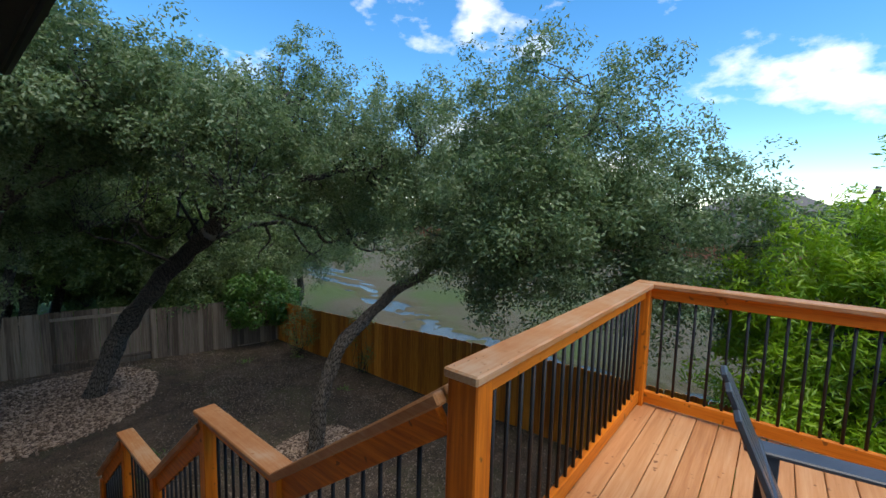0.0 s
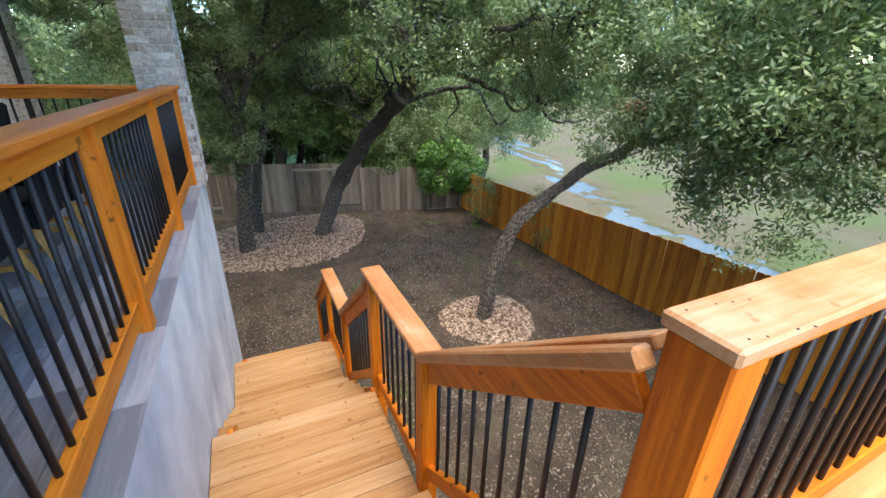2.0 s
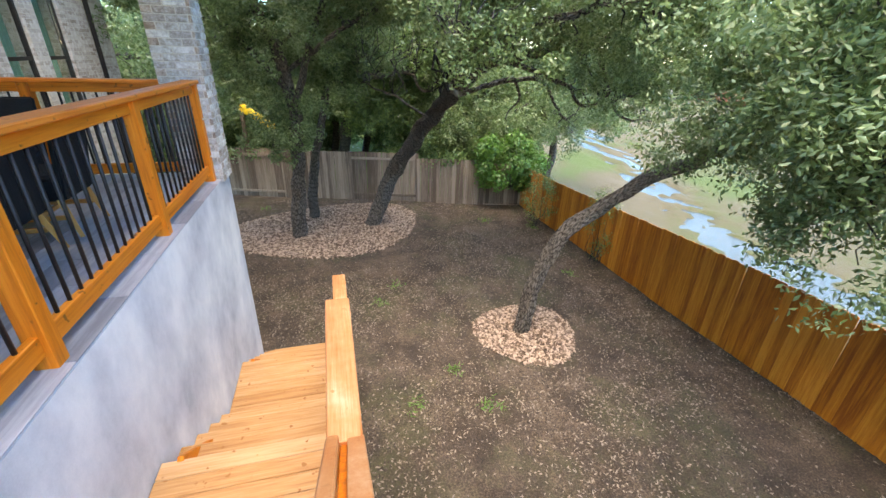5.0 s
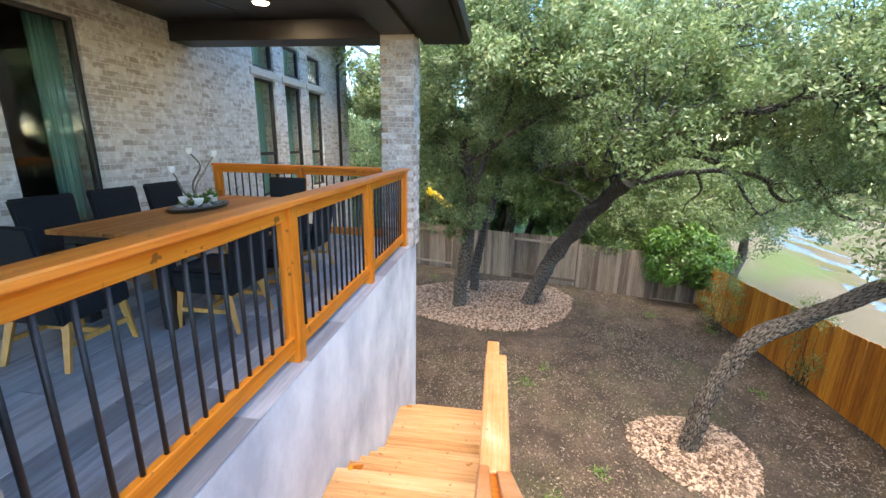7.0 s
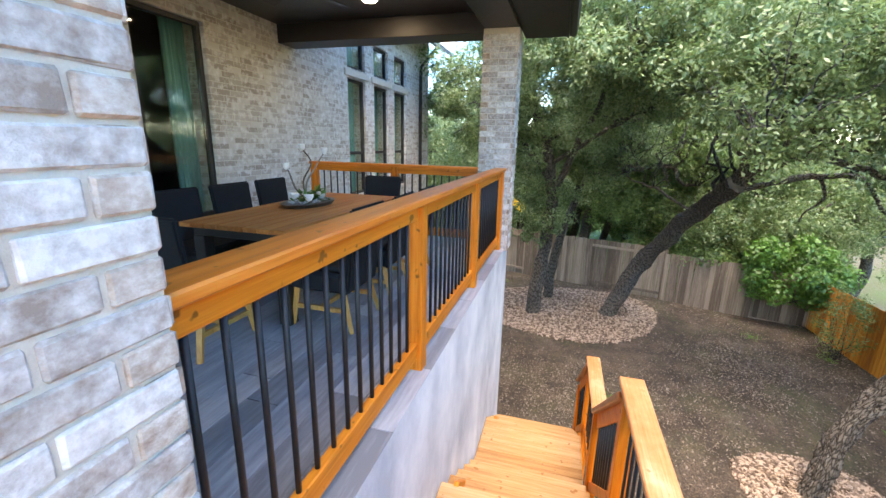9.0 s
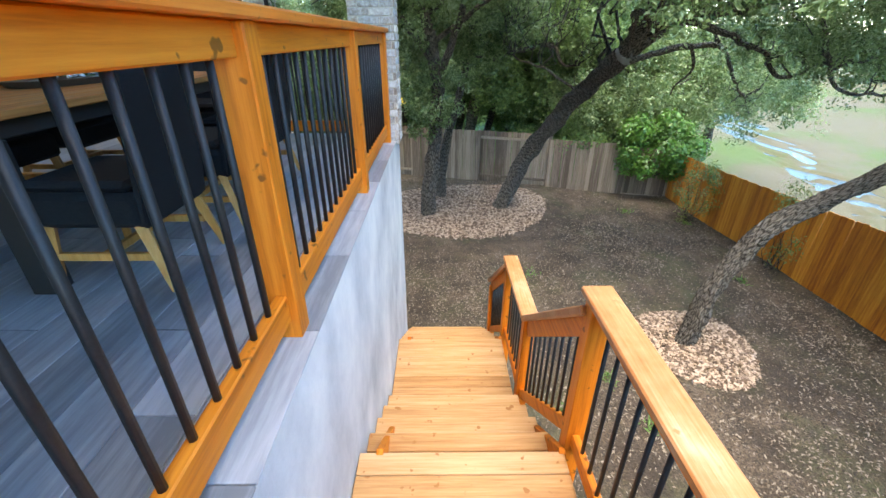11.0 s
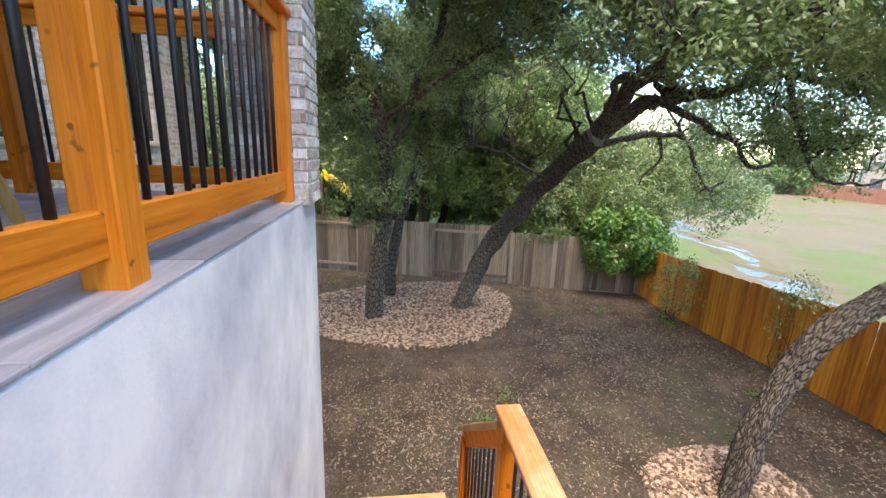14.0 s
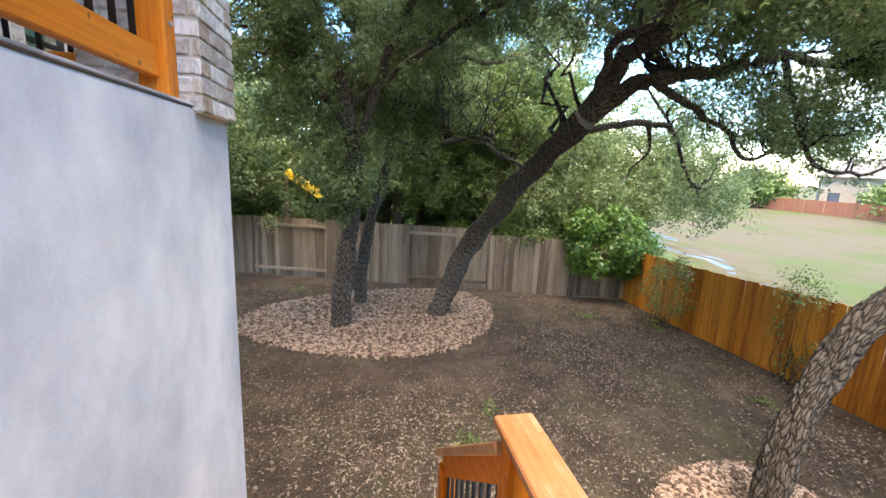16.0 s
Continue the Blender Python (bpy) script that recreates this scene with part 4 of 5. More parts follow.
def tree(name, label, limbs, lobes, leaf, count, size, seed, bark=BARK, slim=0.42, clump=0.26, twigs=0.6, droop=0.0, sides=12, furrow=0.0):
    """limbs: (line, thick end, thin end); lobes: (centre, radii, share of the leaves, clumps). Twigs grow from the nearest limb to each clump."""
    rng = np.random.default_rng(seed)
    root = thing(name, limbs[0][0][0], label, "tree")
    nodes, trunk = [], None
    for i, (line, r0, r1) in enumerate(limbs):
        pts = smooth_line(line, 30 if i == 0 and furrow else 9)
        pts = [p + noise.noise_vector(p * (1.5 if i == 0 else 2.6) + Vector((seed, i, 0))) * (0.05 if i == 0 else 0.09) * min(1, k / (30 if i == 0 and furrow else 9)) for k, p in enumerate(pts)]
        rad = [r0 + (r1 - r0) * k / (len(pts) - 1) for k in range(len(pts))]
        if i == 0 and line[0][2] <= G + 0.3:
            foot = 8 if furrow else 2
            for q in range(foot):
                rad[q] *= 1 + 0.5 * (1 - q / foot) ** 2
        bm = tube(pts, rad, sides if i == 0 else (14 if furrow else 8), None, 0.35, furrow if i == 0 else 0, True)
        ob = part("trunk" if i == 0 else "limb", bm, OAK_BARK, root if i == 0 else trunk, "", True)
        trunk = trunk or ob
        nodes += [(np.array(p), r) for p, r in zip(pts[len(pts) // 3:], rad[len(pts) // 3:])]
    node_p = np.array([n[0] for n in nodes])
    node_r = [n[1] for n in nodes]
    tb = bmesh.new()
    centres, spread, weight = [], [], []
    for (c, r, share, clumps) in lobes:
        made = []
        for _ in range(clumps):
            d = rng.normal(size=3)
            d /= np.linalg.norm(d)
            made.append(np.array(c) + np.array(r) * d * rng.uniform(0.35, 1.0) ** 0.6)
        for m in made:
            gap = np.linalg.norm(node_p - m, axis=1)
            near = int(np.argmin(gap))
            if rng.random() < twigs:
                r0 = min(node_r[near] * 0.6, 0.012 + 0.018 * gap[near])
                line = crooked(node_p[near], m, rng, 0.34, 8, 0.05)
                tube(line, [r0 + (0.005 - r0) * k / 8 for k in range(9)], 5, tb)
            for _ in range(5):
                e = m + rng.normal(size=3) * clump * 1.3 * np.array((1, 1, 0.75))
                centres.append(e)
                spread.append(clump * rng.uniform(0.35, 0.8))
                weight.append(share / clumps)
    tagged(part("branchwork", tb, bark, root, "thin crooked twigs", True), kind="stuff")
    weight = np.array(weight) / sum(weight)
    pick = rng.choice(len(centres), 4000, p=weight)
    cs, sp = np.array(centres)[pick], np.array(spread)[pick]
    mesh = leaves("crown", cs, sp, count, size, rng, slim, droop)
    link_mesh("crown", mesh, leaf, root)
    return root


tree("oak_tree", "leaning live oak with dark ridged bark beside the weathered fence",
     [([(-13.4, 2.25, G - 0.15), (-13.45, 2.7, -2.5), (-13.3, 3.1, -1.6), (-12.2, 3.78, -0.18), (-10.5, 4.05, 0.85)], 0.255, 0.18),
      ([(-10.6, 4.10, 0.88), (-9.9, 4.15, 1.42), (-9.5, 4.04, 1.6), (-8.9, 4.2, 1.68), (-8.5, 4.15, 1.85), (-7.9, 4.1, 1.9), (-7.5, 4.0, 2.4), (-7.3, 4.1, 3.1)], 0.15, 0.05),
      ([(-10.7, 4.15, 0.85), (-10.5, 4.7, 1.33), (-10.24, 5.34, 1.55), (-10.2, 6.24, 1.70), (-10.1, 7.1, 1.98), (-10.0, 8.3, 1.9), (-9.9, 9.3, 1.95)], 0.15, 0.045),
      ([(-10.9, 4.3, 0.72), (-11.6, 5.98, 1.02), (-12.2, 7.05, 1.0), (-12.7, 7.75, 0.45), (-12.9, 8.3, -0.1), (-13.1, 8.9, -0.65)], 0.075, 0.02),
      ([(-11.6, 6.0, 1.0), (-11.8, 6.25, 0.55), (-12.0, 6.15, 0.28), (-12.2, 6.1, -0.06)], 0.04, 0.014),
      ([(-10.4, 5.2, 1.45), (-10.9, 6.6, 1.15), (-11.0, 7.25, 0.85), (-11.1, 7.85, 0.4), (-11.0, 8.5, 0.65), (-10.9, 9.2, 0.9)], 0.07, 0.02),
      ([(-10.1, 7.2, 2.0), (-10.15, 7.75, 1.05), (-10.1, 8.1, 0.45), (-10.0, 8.4, 0.26), (-9.9, 9.05, 0.18), (-9.8, 9.5, 0.4)], 0.055, 0.018),
      ([(-8.9, 4.2, 1.7), (-9.1, 4.1, 2.2), (-9.4, 3.7, 2.65), (-9.6, 3.0, 3.1)], 0.07, 0.025),
      ([(-8.5, 4.15, 1.85), (-7.5, 5.0, 2.2), (-6.8, 5.9, 2.4), (-6.2, 6.7, 2.8)], 0.07, 0.02),
      ([(-10.2, 6.24, 1.7), (-9.5, 6.5, 2.2), (-9.1, 6.3, 2.8), (-8.4, 6.6, 3.3)], 0.06, 0.02),
      ([(-10.3, 4.1, 1.1), (-9.2, 3.6, 1.45), (-7.8, 3.3, 1.5), (-6.8, 3.0, 1.8)], 0.07, 0.025),
      ([(-12.0, 3.8, 0.0), (-12.6, 2.9, 0.5), (-13.4, 2.3, 0.75), (-14.4, 2.0, 0.7)], 0.035, 0.012),
      ([(-10.1, 7.1, 1.98), (-10.7, 7.7, 2.3), (-10.6, 8.4, 2.7), (-11.2, 9.0, 2.9)], 0.045, 0.015)],
     [((-8.3, 5.4, 3.3), (2.5, 2.2, 1.5), 1.0, 130), ((-7.1, 3.3, 2.5), (1.4, 1.2, 1.0), 0.4, 55), ((-10.2, 7.4, 2.6), (2.0, 2.4, 1.1), 0.55, 80), ((-9.8, 3.6, 3.2), (2.0, 1.7, 1.2), 0.5, 70),
      ((-6.2, 7.0, 3.0), (1.7, 1.6, 1.2), 0.5, 70), ((-10.6, 8.2, 1.3), (1.7, 2.0, 0.6), 0.3, 60), ((-8.6, 7.4, 2.0), (1.5, 1.5, 0.7), 0.25, 50), ((-11.4, 9.2, 1.1), (1.4, 1.2, 0.7), 0.14, 30), ((-9.4, 5.2, 2.7), (1.7, 1.7, 0.9), 0.4, 70), ((-8.3, 3.6, 2.9), (1.4, 1.2, 0.8), 0.3, 50), ((-12.9, 8.6, -0.2), (0.8, 0.7, 0.6), 0.08, 20), ((-11.8, 3.2, 3.2), (2.6, 2.2, 1.2), 0.6, 90), ((-9.2, 9.6, 2.0), (1.5, 1.5, 1.0), 0.4, 70), ((-11.0, 9.7, 0.9), (1.2, 1.0, 0.8), 0.16, 36)],
     OAK_LEAF, 215000, 0.078, 1, sides=56, furrow=0.034)
tree("oak_tree", "near live oak leaning from a stone ring over the yard",
     [([(-7.02, 4.60, G - 0.15), (-7.02, 4.74, -2.5), (-7.02, 5.06, -1.75), (-7.0, 5.45, -1.22), (-6.98, 6.08, -0.78), (-6.93, 6.85, -0.37), (-6.75, 7.65, -0.09)], 0.146, 0.115),
      ([(-6.8, 7.3, -0.18), (-6.0, 7.5, 0.6), (-5.4, 7.2, 1.6), (-5.0, 7.0, 2.8)], 0.11, 0.03),
      ([(-6.75, 7.5, -0.1), (-6.6, 8.4, 0.9), (-6.4, 8.8, 2.2)], 0.10, 0.03),
      ([(-6.3, 7.5, 0.2), (-5.0, 7.0, 0.7), (-3.8, 6.2, 0.9), (-2.9, 5.2, 0.8)], 0.09, 0.02),
      ([(-5.7, 7.4, 0.9), (-4.2, 7.0, 1.6), (-2.9, 6.7, 2.4), (-2.2, 6.5, 3.4)], 0.08, 0.02),
      ([(-4.6, 6.9, 0.8), (-3.0, 7.0, 0.9), (-1.6, 7.1, 1.2)], 0.05, 0.015)],
     [((-3.1, 6.5, 2.2), (2.1, 1.9, 1.9), 1.0, 150), ((-2.8, 5.2, 1.5), (1.0, 0.9, 0.8), 0.3, 50), ((-4.6, 7.6, 1.8), (1.7, 1.6, 1.6), 0.5, 80),
      ((-1.3, 7.0, 1.3), (1.4, 1.2, 1.4), 0.5, 70), ((-3.0, 5.3, 0.35), (0.5, 0.4, 0.35), 0.05, 14), ((-5.0, 6.2, 1.1), (0.9, 0.8, 0.8), 0.22, 34)],
     OAK_LEAF, 175000, 0.07, 2, sides=60, furrow=0.034)
tree("oak_tree", "upright live oak with ivy-like shoots on its dark trunk",
     [([(-12.8, 0.04, G - 0.15), (-12.75, 0.15, -2.2), (-12.6, 0.3, -1.0), (-12.4, 0.35, 0.2), (-12.6, 0.1, 1.5), (-13.0, -0.4, 2.8), (-13.2, -0.8, 4.2)], 0.22, 0.07),
      ([(-12.4, 0.35, 0.2), (-11.6, 0.9, 1.6), (-10.7, 1.3, 2.6), (-9.6, 1.2, 3.2)], 0.10, 0.03),
      ([(-12.45, 0.3, 0.6), (-12.0, -0.8, 2.0), (-11.2, -1.6, 3.2)], 0.09, 0.03),
      ([(-12.9, 0.1, 1.7), (-13.5, 0.65, 2.05), (-13.8, 1.09, 2.4), (-13.8, 1.55, 2.5), (-13.8, 1.97, 2.32), (-13.8, 2.6, 2.3), (-13.8, 2.89, 2.44), (-13.8, 3.41, 2.37), (-13.8, 3.98, 2.67), (-13.8, 4.56, 2.63), (-13.8, 5.1, 2.9)], 0.09, 0.03),
      ([(-13.8, 2.62, 2.33), (-13.8, 2.63, 2.84), (-13.8, 3.0, 3.26), (-13.8, 2.82, 3.61)], 0.05, 0.02),
      ([(-12.5, 0.2, 1.0), (-11.6, 1.8, 2.1), (-10.6, 3.0, 2.7), (-9.8, 3.6, 3.0)], 0.06, 0.025)],
     [((-11.0, 0.6, 3.4), (2.6, 2.4, 1.7), 1.0, 130), ((-12.9, -0.6, 1.6), (1.2, 1.0, 1.2), 0.22, 45), ((-12.7, -1.6, 3.0), (2.2, 2.0, 1.8), 0.6, 70), ((-9.2, 1.6, 3.6), (1.6, 1.5, 1.1), 0.5, 60), ((-12.5, 0.25, -0.3), (0.4, 0.4, 0.8), 0.12, 18)],
     OAK_LEAF, 140000, 0.09, 3, sides=48, furrow=0.034)
tree("oak_tree", "slim second oak trunk standing by the weathered fence",
     [([(-14.33, 0.45, G - 0.15), (-14.3, 0.55, -2.2), (-14.2, 0.8, -1.0), (-14.3, 1.2, 0.6), (-14.6, 1.4, 2.5)], 0.17, 0.06)],
     [((-14.4, 1.4, 2.2), (1.8, 1.8, 1.6), 1.0, 60)], OAK_LEAF, 40000, 0.11, 4, sides=40, furrow=0.034)


# ---- greenery behind the fences ----
def shrub(name, label, at, radii, leaf, count, size, seed, stems=9, slim=0.45, clump=0.2, clumps=60):
    rng = np.random.default_rng(seed)
    root = thing(name, at, label, "shrub")
    base = np.array(at)
    tb = bmesh.new()
    centres = []
    for i in range(clumps):
        d = rng.normal(size=3)
        d /= np.linalg.norm(d)
        c = base + np.array((0, 0, radii[2])) + np.array(radii) * d * rng.uniform(0.3, 1.0) ** 0.5
        centres.append(c)
        if i < stems:
            tube(crooked(base + rng.normal(size=3) * np.array((0.1, 0.1, 0.0)), c, rng, 0.12, 5), [w * (0.55 if name == "sapling" else 1.0) for w in (0.018, 0.015, 0.012, 0.01, 0.007, 0.004)], 5, tb)
            part("stem", tb, BARK, root, "", True)
            tb = bmesh.new()
    tb.free()
    link_mesh("foliage", leaves("foliage", centres, clump, count, size, rng, slim), leaf, root)
    return root


k = 11
for x, y, h, r, n, sz in ((-19.5, 4.8, 6.4, 2.9, 70000, 0.13), (-21.0, -1.5, 7.0, 3.2, 60000, 0.15), (-22.0, 1.2, 6.4, 2.3, 45000, 0.13), (-17.8, -5.2, 6.2, 2.8, 50000, 0.14), (-24.5, 3.0, 8.2, 3.6, 50000, 0.18), (-25.0, -6.0, 8.2, 3.8, 45000, 0.19), (-19.6, 8.6, 4.9, 2.1, 45000, 0.12), (-17.6, 10.6, 6.3, 2.4, 45000, 0.12), (-22.5, 8.0, 8.4, 3.2, 45000, 0.17), (-16.9, 6.6, 5.4, 1.9, 40000, 0.11)):
    rng0 = random.Random(k)
    top = (x + rng0.uniform(-0.8, 0.8), y + rng0.uniform(-0.8, 0.8), G + h * 0.75)
    tree("background_tree", "leafy neighbouring tree with a dark crooked trunk behind the fence",
         [([(x, y, G - 0.15), (x + rng0.uniform(-0.3, 0.3), y + 0.3, G + h * 0.25), (x - 0.2, y + rng0.uniform(-0.6, 0.6), G + h * 0.5), top], 0.2, 0.06),
          ([(x, y + 0.15, G + h * 0.3), (x + 0.8, y - 1.0, G + h * 0.5), (x + 1.0, y - 1.8, G + h * 0.62)], 0.09, 0.03),
          ([(x - 0.1, y + 0.1, G + h * 0.4), (x + 0.9, y + 1.0, G + h * 0.55), (x + 1.2, y + 1.9, G + h * 0.66)], 0.08, 0.03)],
         [((x, y, G + h * 0.70), (r, r, h * 0.28), 1.0, 110), ((x + 0.8, y - r * 0.5, G + h * 0.5), (r * 0.7, r * 0.7, h * 0.14), 0.35, 40), ((x + 0.8, y + r * 0.5, G + h * 0.48), (r * 0.7, r * 0.7, h * 0.14), 0.35, 40)],
         FAR_LEAF if k % 2 else OAK_LEAF, n, sz, k, clump=0.34, twigs=0.25, sides=8)
    k += 1
tree("background_tree", "dark crooked oak behind the weathered fence",
     [([(-19.4, 1.6, G - 0.15), (-19.5, 1.9, -1.3), (-19.4, 2.3, -0.2), (-18.6, 2.7, 0.5), (-17.2, 3.0, 0.8)], 0.26, 0.12),
      ([(-17.4, 2.95, 0.75), (-16.5, 3.4, 0.85), (-16.3, 4.1, 0.9), (-16.3, 4.4, 0.45), (-16.2, 4.9, 0.3)], 0.10, 0.03),
      ([(-18.6, 2.7, 0.5), (-17.0, 2.2, 0.6), (-16.3, 1.8, 0.58), (-16.0, 1.0, 0.8)], 0.09, 0.03),
      ([(-19.4, 2.3, -0.2), (-20.0, 3.0, 1.0), (-20.2, 3.6, 2.4)], 0.15, 0.05)],
     [((-17.6, 3.0, 2.6), (2.0, 2.4, 1.5), 1.0, 120), ((-16.6, 5.2, 1.9), (1.3, 1.8, 1.3), 0.6, 70), ((-18.0, 5.6, 4.2), (2.2, 2.6, 1.6), 0.6, 80)],
     FAR_LEAF, 80000, 0.10, 95, clump=0.3, twigs=0.4, sides=10)
for x, y, rx, rz, leaf, n in ((-17.4, 3.6, 0.9, 0.8, FAR_LEAF, 9000), (-16.4, 5.6, 1.2, 1.5, FAR_LEAF, 22000), (-19.2, -2.9, 1.0, 1.3, OAK_LEAF, 14000), (-18.6, -4.4, 1.3, 1.4, FAR_LEAF, 18000), (-20.0, -7.2, 1.6, 1.7, OAK_LEAF, 16000), (-16.8, 8.2, 1.3, 1.3, FAR_LEAF, 20000)):
    shrub("background_shrub", "dense green shrub behind the weathered fence", (x, y, G), (rx, rx * 1.15, rz), leaf, n, 0.12, k, clumps=70, clump=0.24)
    k += 1
for i in range(11):
    rng0 = random.Random(300 + i)
    x, y = -25.5 + rng0.uniform(-1.5, 1.5) + 0.28 * abs(i - 4), -15.0 + 2.35 * i + rng0.uniform(-0.5, 0.5)
    shrub("background_shrub", "tall dense shrub in the shade of the neighbouring trees", (x, y, G), (1.7, 1.8, rng0.uniform(1.7, 2.5)), OAK_LEAF if i % 2 else FAR_LEAF, 11000, 0.2, 120 + i, clumps=80, clump=0.36)
shrub("vine", "bright green vine spilling over the fence corner", (-14.45, 7.4, G + 0.7), (0.65, 1.35, 0.9), VINE_LEAF, 11000, 0.11, 41, clumps=44, slim=0.7, clump=0.24)
shrub("sapling", "thin leafy sapling growing beside the stained fence", (-12.3, 7.55, G), (0.6, 0.5, 0.95), SAPLING_LEAF, 2000, 0.065, 42, stems=16, clumps=34, clump=0.12)
shrub("sapling", "sparse tall shoots beside the stained fence", (-9.6, 8.0, G), (0.45, 0.35, 1.15), SAPLING_LEAF, 1500, 0.06, 43, stems=14, clumps=30, clump=0.12)

tree("feathery_tree", "bright yellow-green feathery tree beyond the deck",
     [([(0.8, 8.0, G - 0.15), (0.7, 7.9, -1.8), (0.9, 7.7, -0.4), (0.8, 7.6, 1.0), (0.9, 7.5, 2.0)], 0.11, 0.03),
      ([(0.8, 7.8, -1.0), (1.8, 7.4, 0.0), (2.6, 7.0, 1.0)], 0.05, 0.015),
      ([(0.8, 7.8, -0.8), (-0.1, 7.4, 0.2), (-0.6, 7.1, 0.9)], 0.045, 0.015),
      ([(0.9, 7.7, -0.4), (1.2, 6.6, 0.2), (1.4, 6.0, 0.5)], 0.045, 0.015)],
     [((0.9, 7.2, 0.5), (1.5, 1.3, 1.3), 1.0, 140), ((2.2, 6.8, 0.9), (1.4, 1.2, 1.3), 0.8, 100), ((0.7, 6.4, -1.3), (1.3, 1.1, 1.1), 0.8, 100), ((2.2, 6.2, -1.2), (1.3, 1.1, 1.2), 0.6, 80), ((3.6, 6.4, 0.2), (1.5, 1.3, 1.7), 0.5, 70)],
     BRIGHT_LEAF, 160000, 0.115, 51, slim=0.22, clump=0.2)

for i, (x, y, h, r) in enumerate(((-66, 50, 5, 4), (-56, 57, 5, 4), (-40, 60, 3, 2.5), (-44, 72, 6, 5), (-36, 58, 3.2, 3), (-14, 74, 6, 5), (8, 78, 6, 5), (16, 70, 7, 6), (28, 60, 9, 6), (-72, 46, 6, 5), (-80, 30, 9, 6.5), (-52, 14, 9, 6), (-58, 22, 8, 5))):
    g = ground_height(x, y)
    tree("distant_tree", "distant leafy tree across the meadow", [([(x, y, g - 0.2), (x, y, g + h * 0.5), (x + 0.3, y, g + h * 0.75)], 0.3, 0.1)],
         [((x, y, g + h * 0.6), (r, r * 0.8, h * 0.4), 1.0, 120)], FAR_LEAF, 9000, 0.6, 70 + i, clump=0.8, twigs=0.0, sides=6)


# ---- distant houses ----
def far_house(at, turn, wide, deep, high, label):
    root = thing("house", at, label, "house")
    m = Matrix.Translation(at) @ Matrix.Rotation(radians(turn), 4, "Z")
    part("wall", box(-wide / 2, wide / 2, -deep / 2, deep / 2, -1.0, high, 0.02, None, m), TAN_WALL, root)
    bm = bmesh.new()
    o = 0.6
    v = [bm.verts.new(p) for p in ((-wide / 2 - o, -deep / 2 - o, high), (wide / 2 + o, -deep / 2 - o, high), (wide / 2 + o, deep / 2 + o, high), (-wide / 2 - o, deep / 2 + o, high), (-wide / 4, 0, high + 2.6), (wide / 4, 0, high + 2.6))]
    for f in ((3, 2, 1, 0), (0, 1, 5, 4), (1, 2, 5), (2, 3, 4, 5), (3, 0, 4)):
        bm.faces.new([v[i] for i in f])
    bmesh.ops.transform(bm, matrix=m, verts=bm.verts[:])
    part("roof", bm, ROOF, root)
    for z in (1.0, 4.0):
        if z + 1.4 > high:
            continue
        for i in range(4):
            x = -wide / 2 + wide * (i + 0.5) / 4
            w = part("window", box(x - 0.55, x + 0.55, -deep / 2 - 0.06, -deep / 2 + 0.02, z, z + 1.4, 0.01, None, m), DARK_PAINT, root)
            part("pane", box(x - 0.45, x + 0.45, -deep / 2 - 0.07, -deep / 2 - 0.061, z + 0.1, z + 1.3, 0, None, m), SLATE_PAINT, w)


for x, y, turn, wd, dp, hh in ((-47.5, 66, 40, 11, 9, 4.4), (-2, 86, 5, 17, 9, 5.8), (24, 84, 0, 15, 10, 5.8), (-26, 82, 20, 15, 9, 5.4)):
    far_house((x, y, ground_height(x, y)), turn, wd, dp, hh, "distant tan house with a grey hipped roof")
far_fence = thing("fence_far", (-30, 57, ground_height(-30, 57)), "distant reddish board fence across the meadow", "fence", kind="structure")
for i in range(34):
    x = -58 + i * 2.4
    y = 57 + 0.02 * (x + 20)
    g = ground_height(x, y)
    part("panel", box(x, x + 2.38, y - 0.02, y + 0.02, g - 0.2, g + 1.7, 0.01), RED_FENCE, far_fence)

neighbour = thing("neighbour_house", (-24, -13.5, G), "dim neighbouring house seen through the trees", "house")
part("wall", box(-30, -19.5, -18, -11.5, G - 0.2, 2.4, 0.02), TAN_WALL, neighbour)
bm = bmesh.new()
v = [bm.verts.new(p) for p in ((-30.6, -18.6, 2.4), (-18.9, -18.6, 2.4), (-18.9, -10.9, 2.4), (-30.6, -10.9, 2.4), (-27, -14.7, 5.0), (-22, -14.7, 5.0))]
for f in ((3, 2, 1, 0), (0, 1, 5, 4), (1, 2, 5), (2, 3, 4, 5), (3, 0, 4)):
    bm.faces.new([v[i] for i in f])
part("roof", bm, ROOF, neighbour)
for x in (-27.5, -24.0, -21.5):
    part("window", box(x - 0.6, x + 0.6, -11.52, -11.44, -1.0, 0.6, 0.01), DARK_PAINT, neighbour)

slide = thing("slide", (-17.6, -1.4, G), "yellow plastic playground slide behind the fence", "slide")
part("chute", beam((-17.75, -1.85, -0.42), (-17.45, -0.8, -1.1), 0.42, 0.05, 0.01), YELLOW, slide)
for o in (-0.2, 0.2):
    part("side", beam((-17.75 + o, -1.85, -0.33), (-17.45 + o, -0.8, -1.01), 0.04, 0.18, 0.01), YELLOW, slide)
for o in (-0.2, 0.2):
    part("leg", tube([(-17.75 + o, -1.85, G - 0.1), (-17.75 + o, -1.85, -0.44)], [0.04, 0.04], 8), GREY_WOOD, slide)


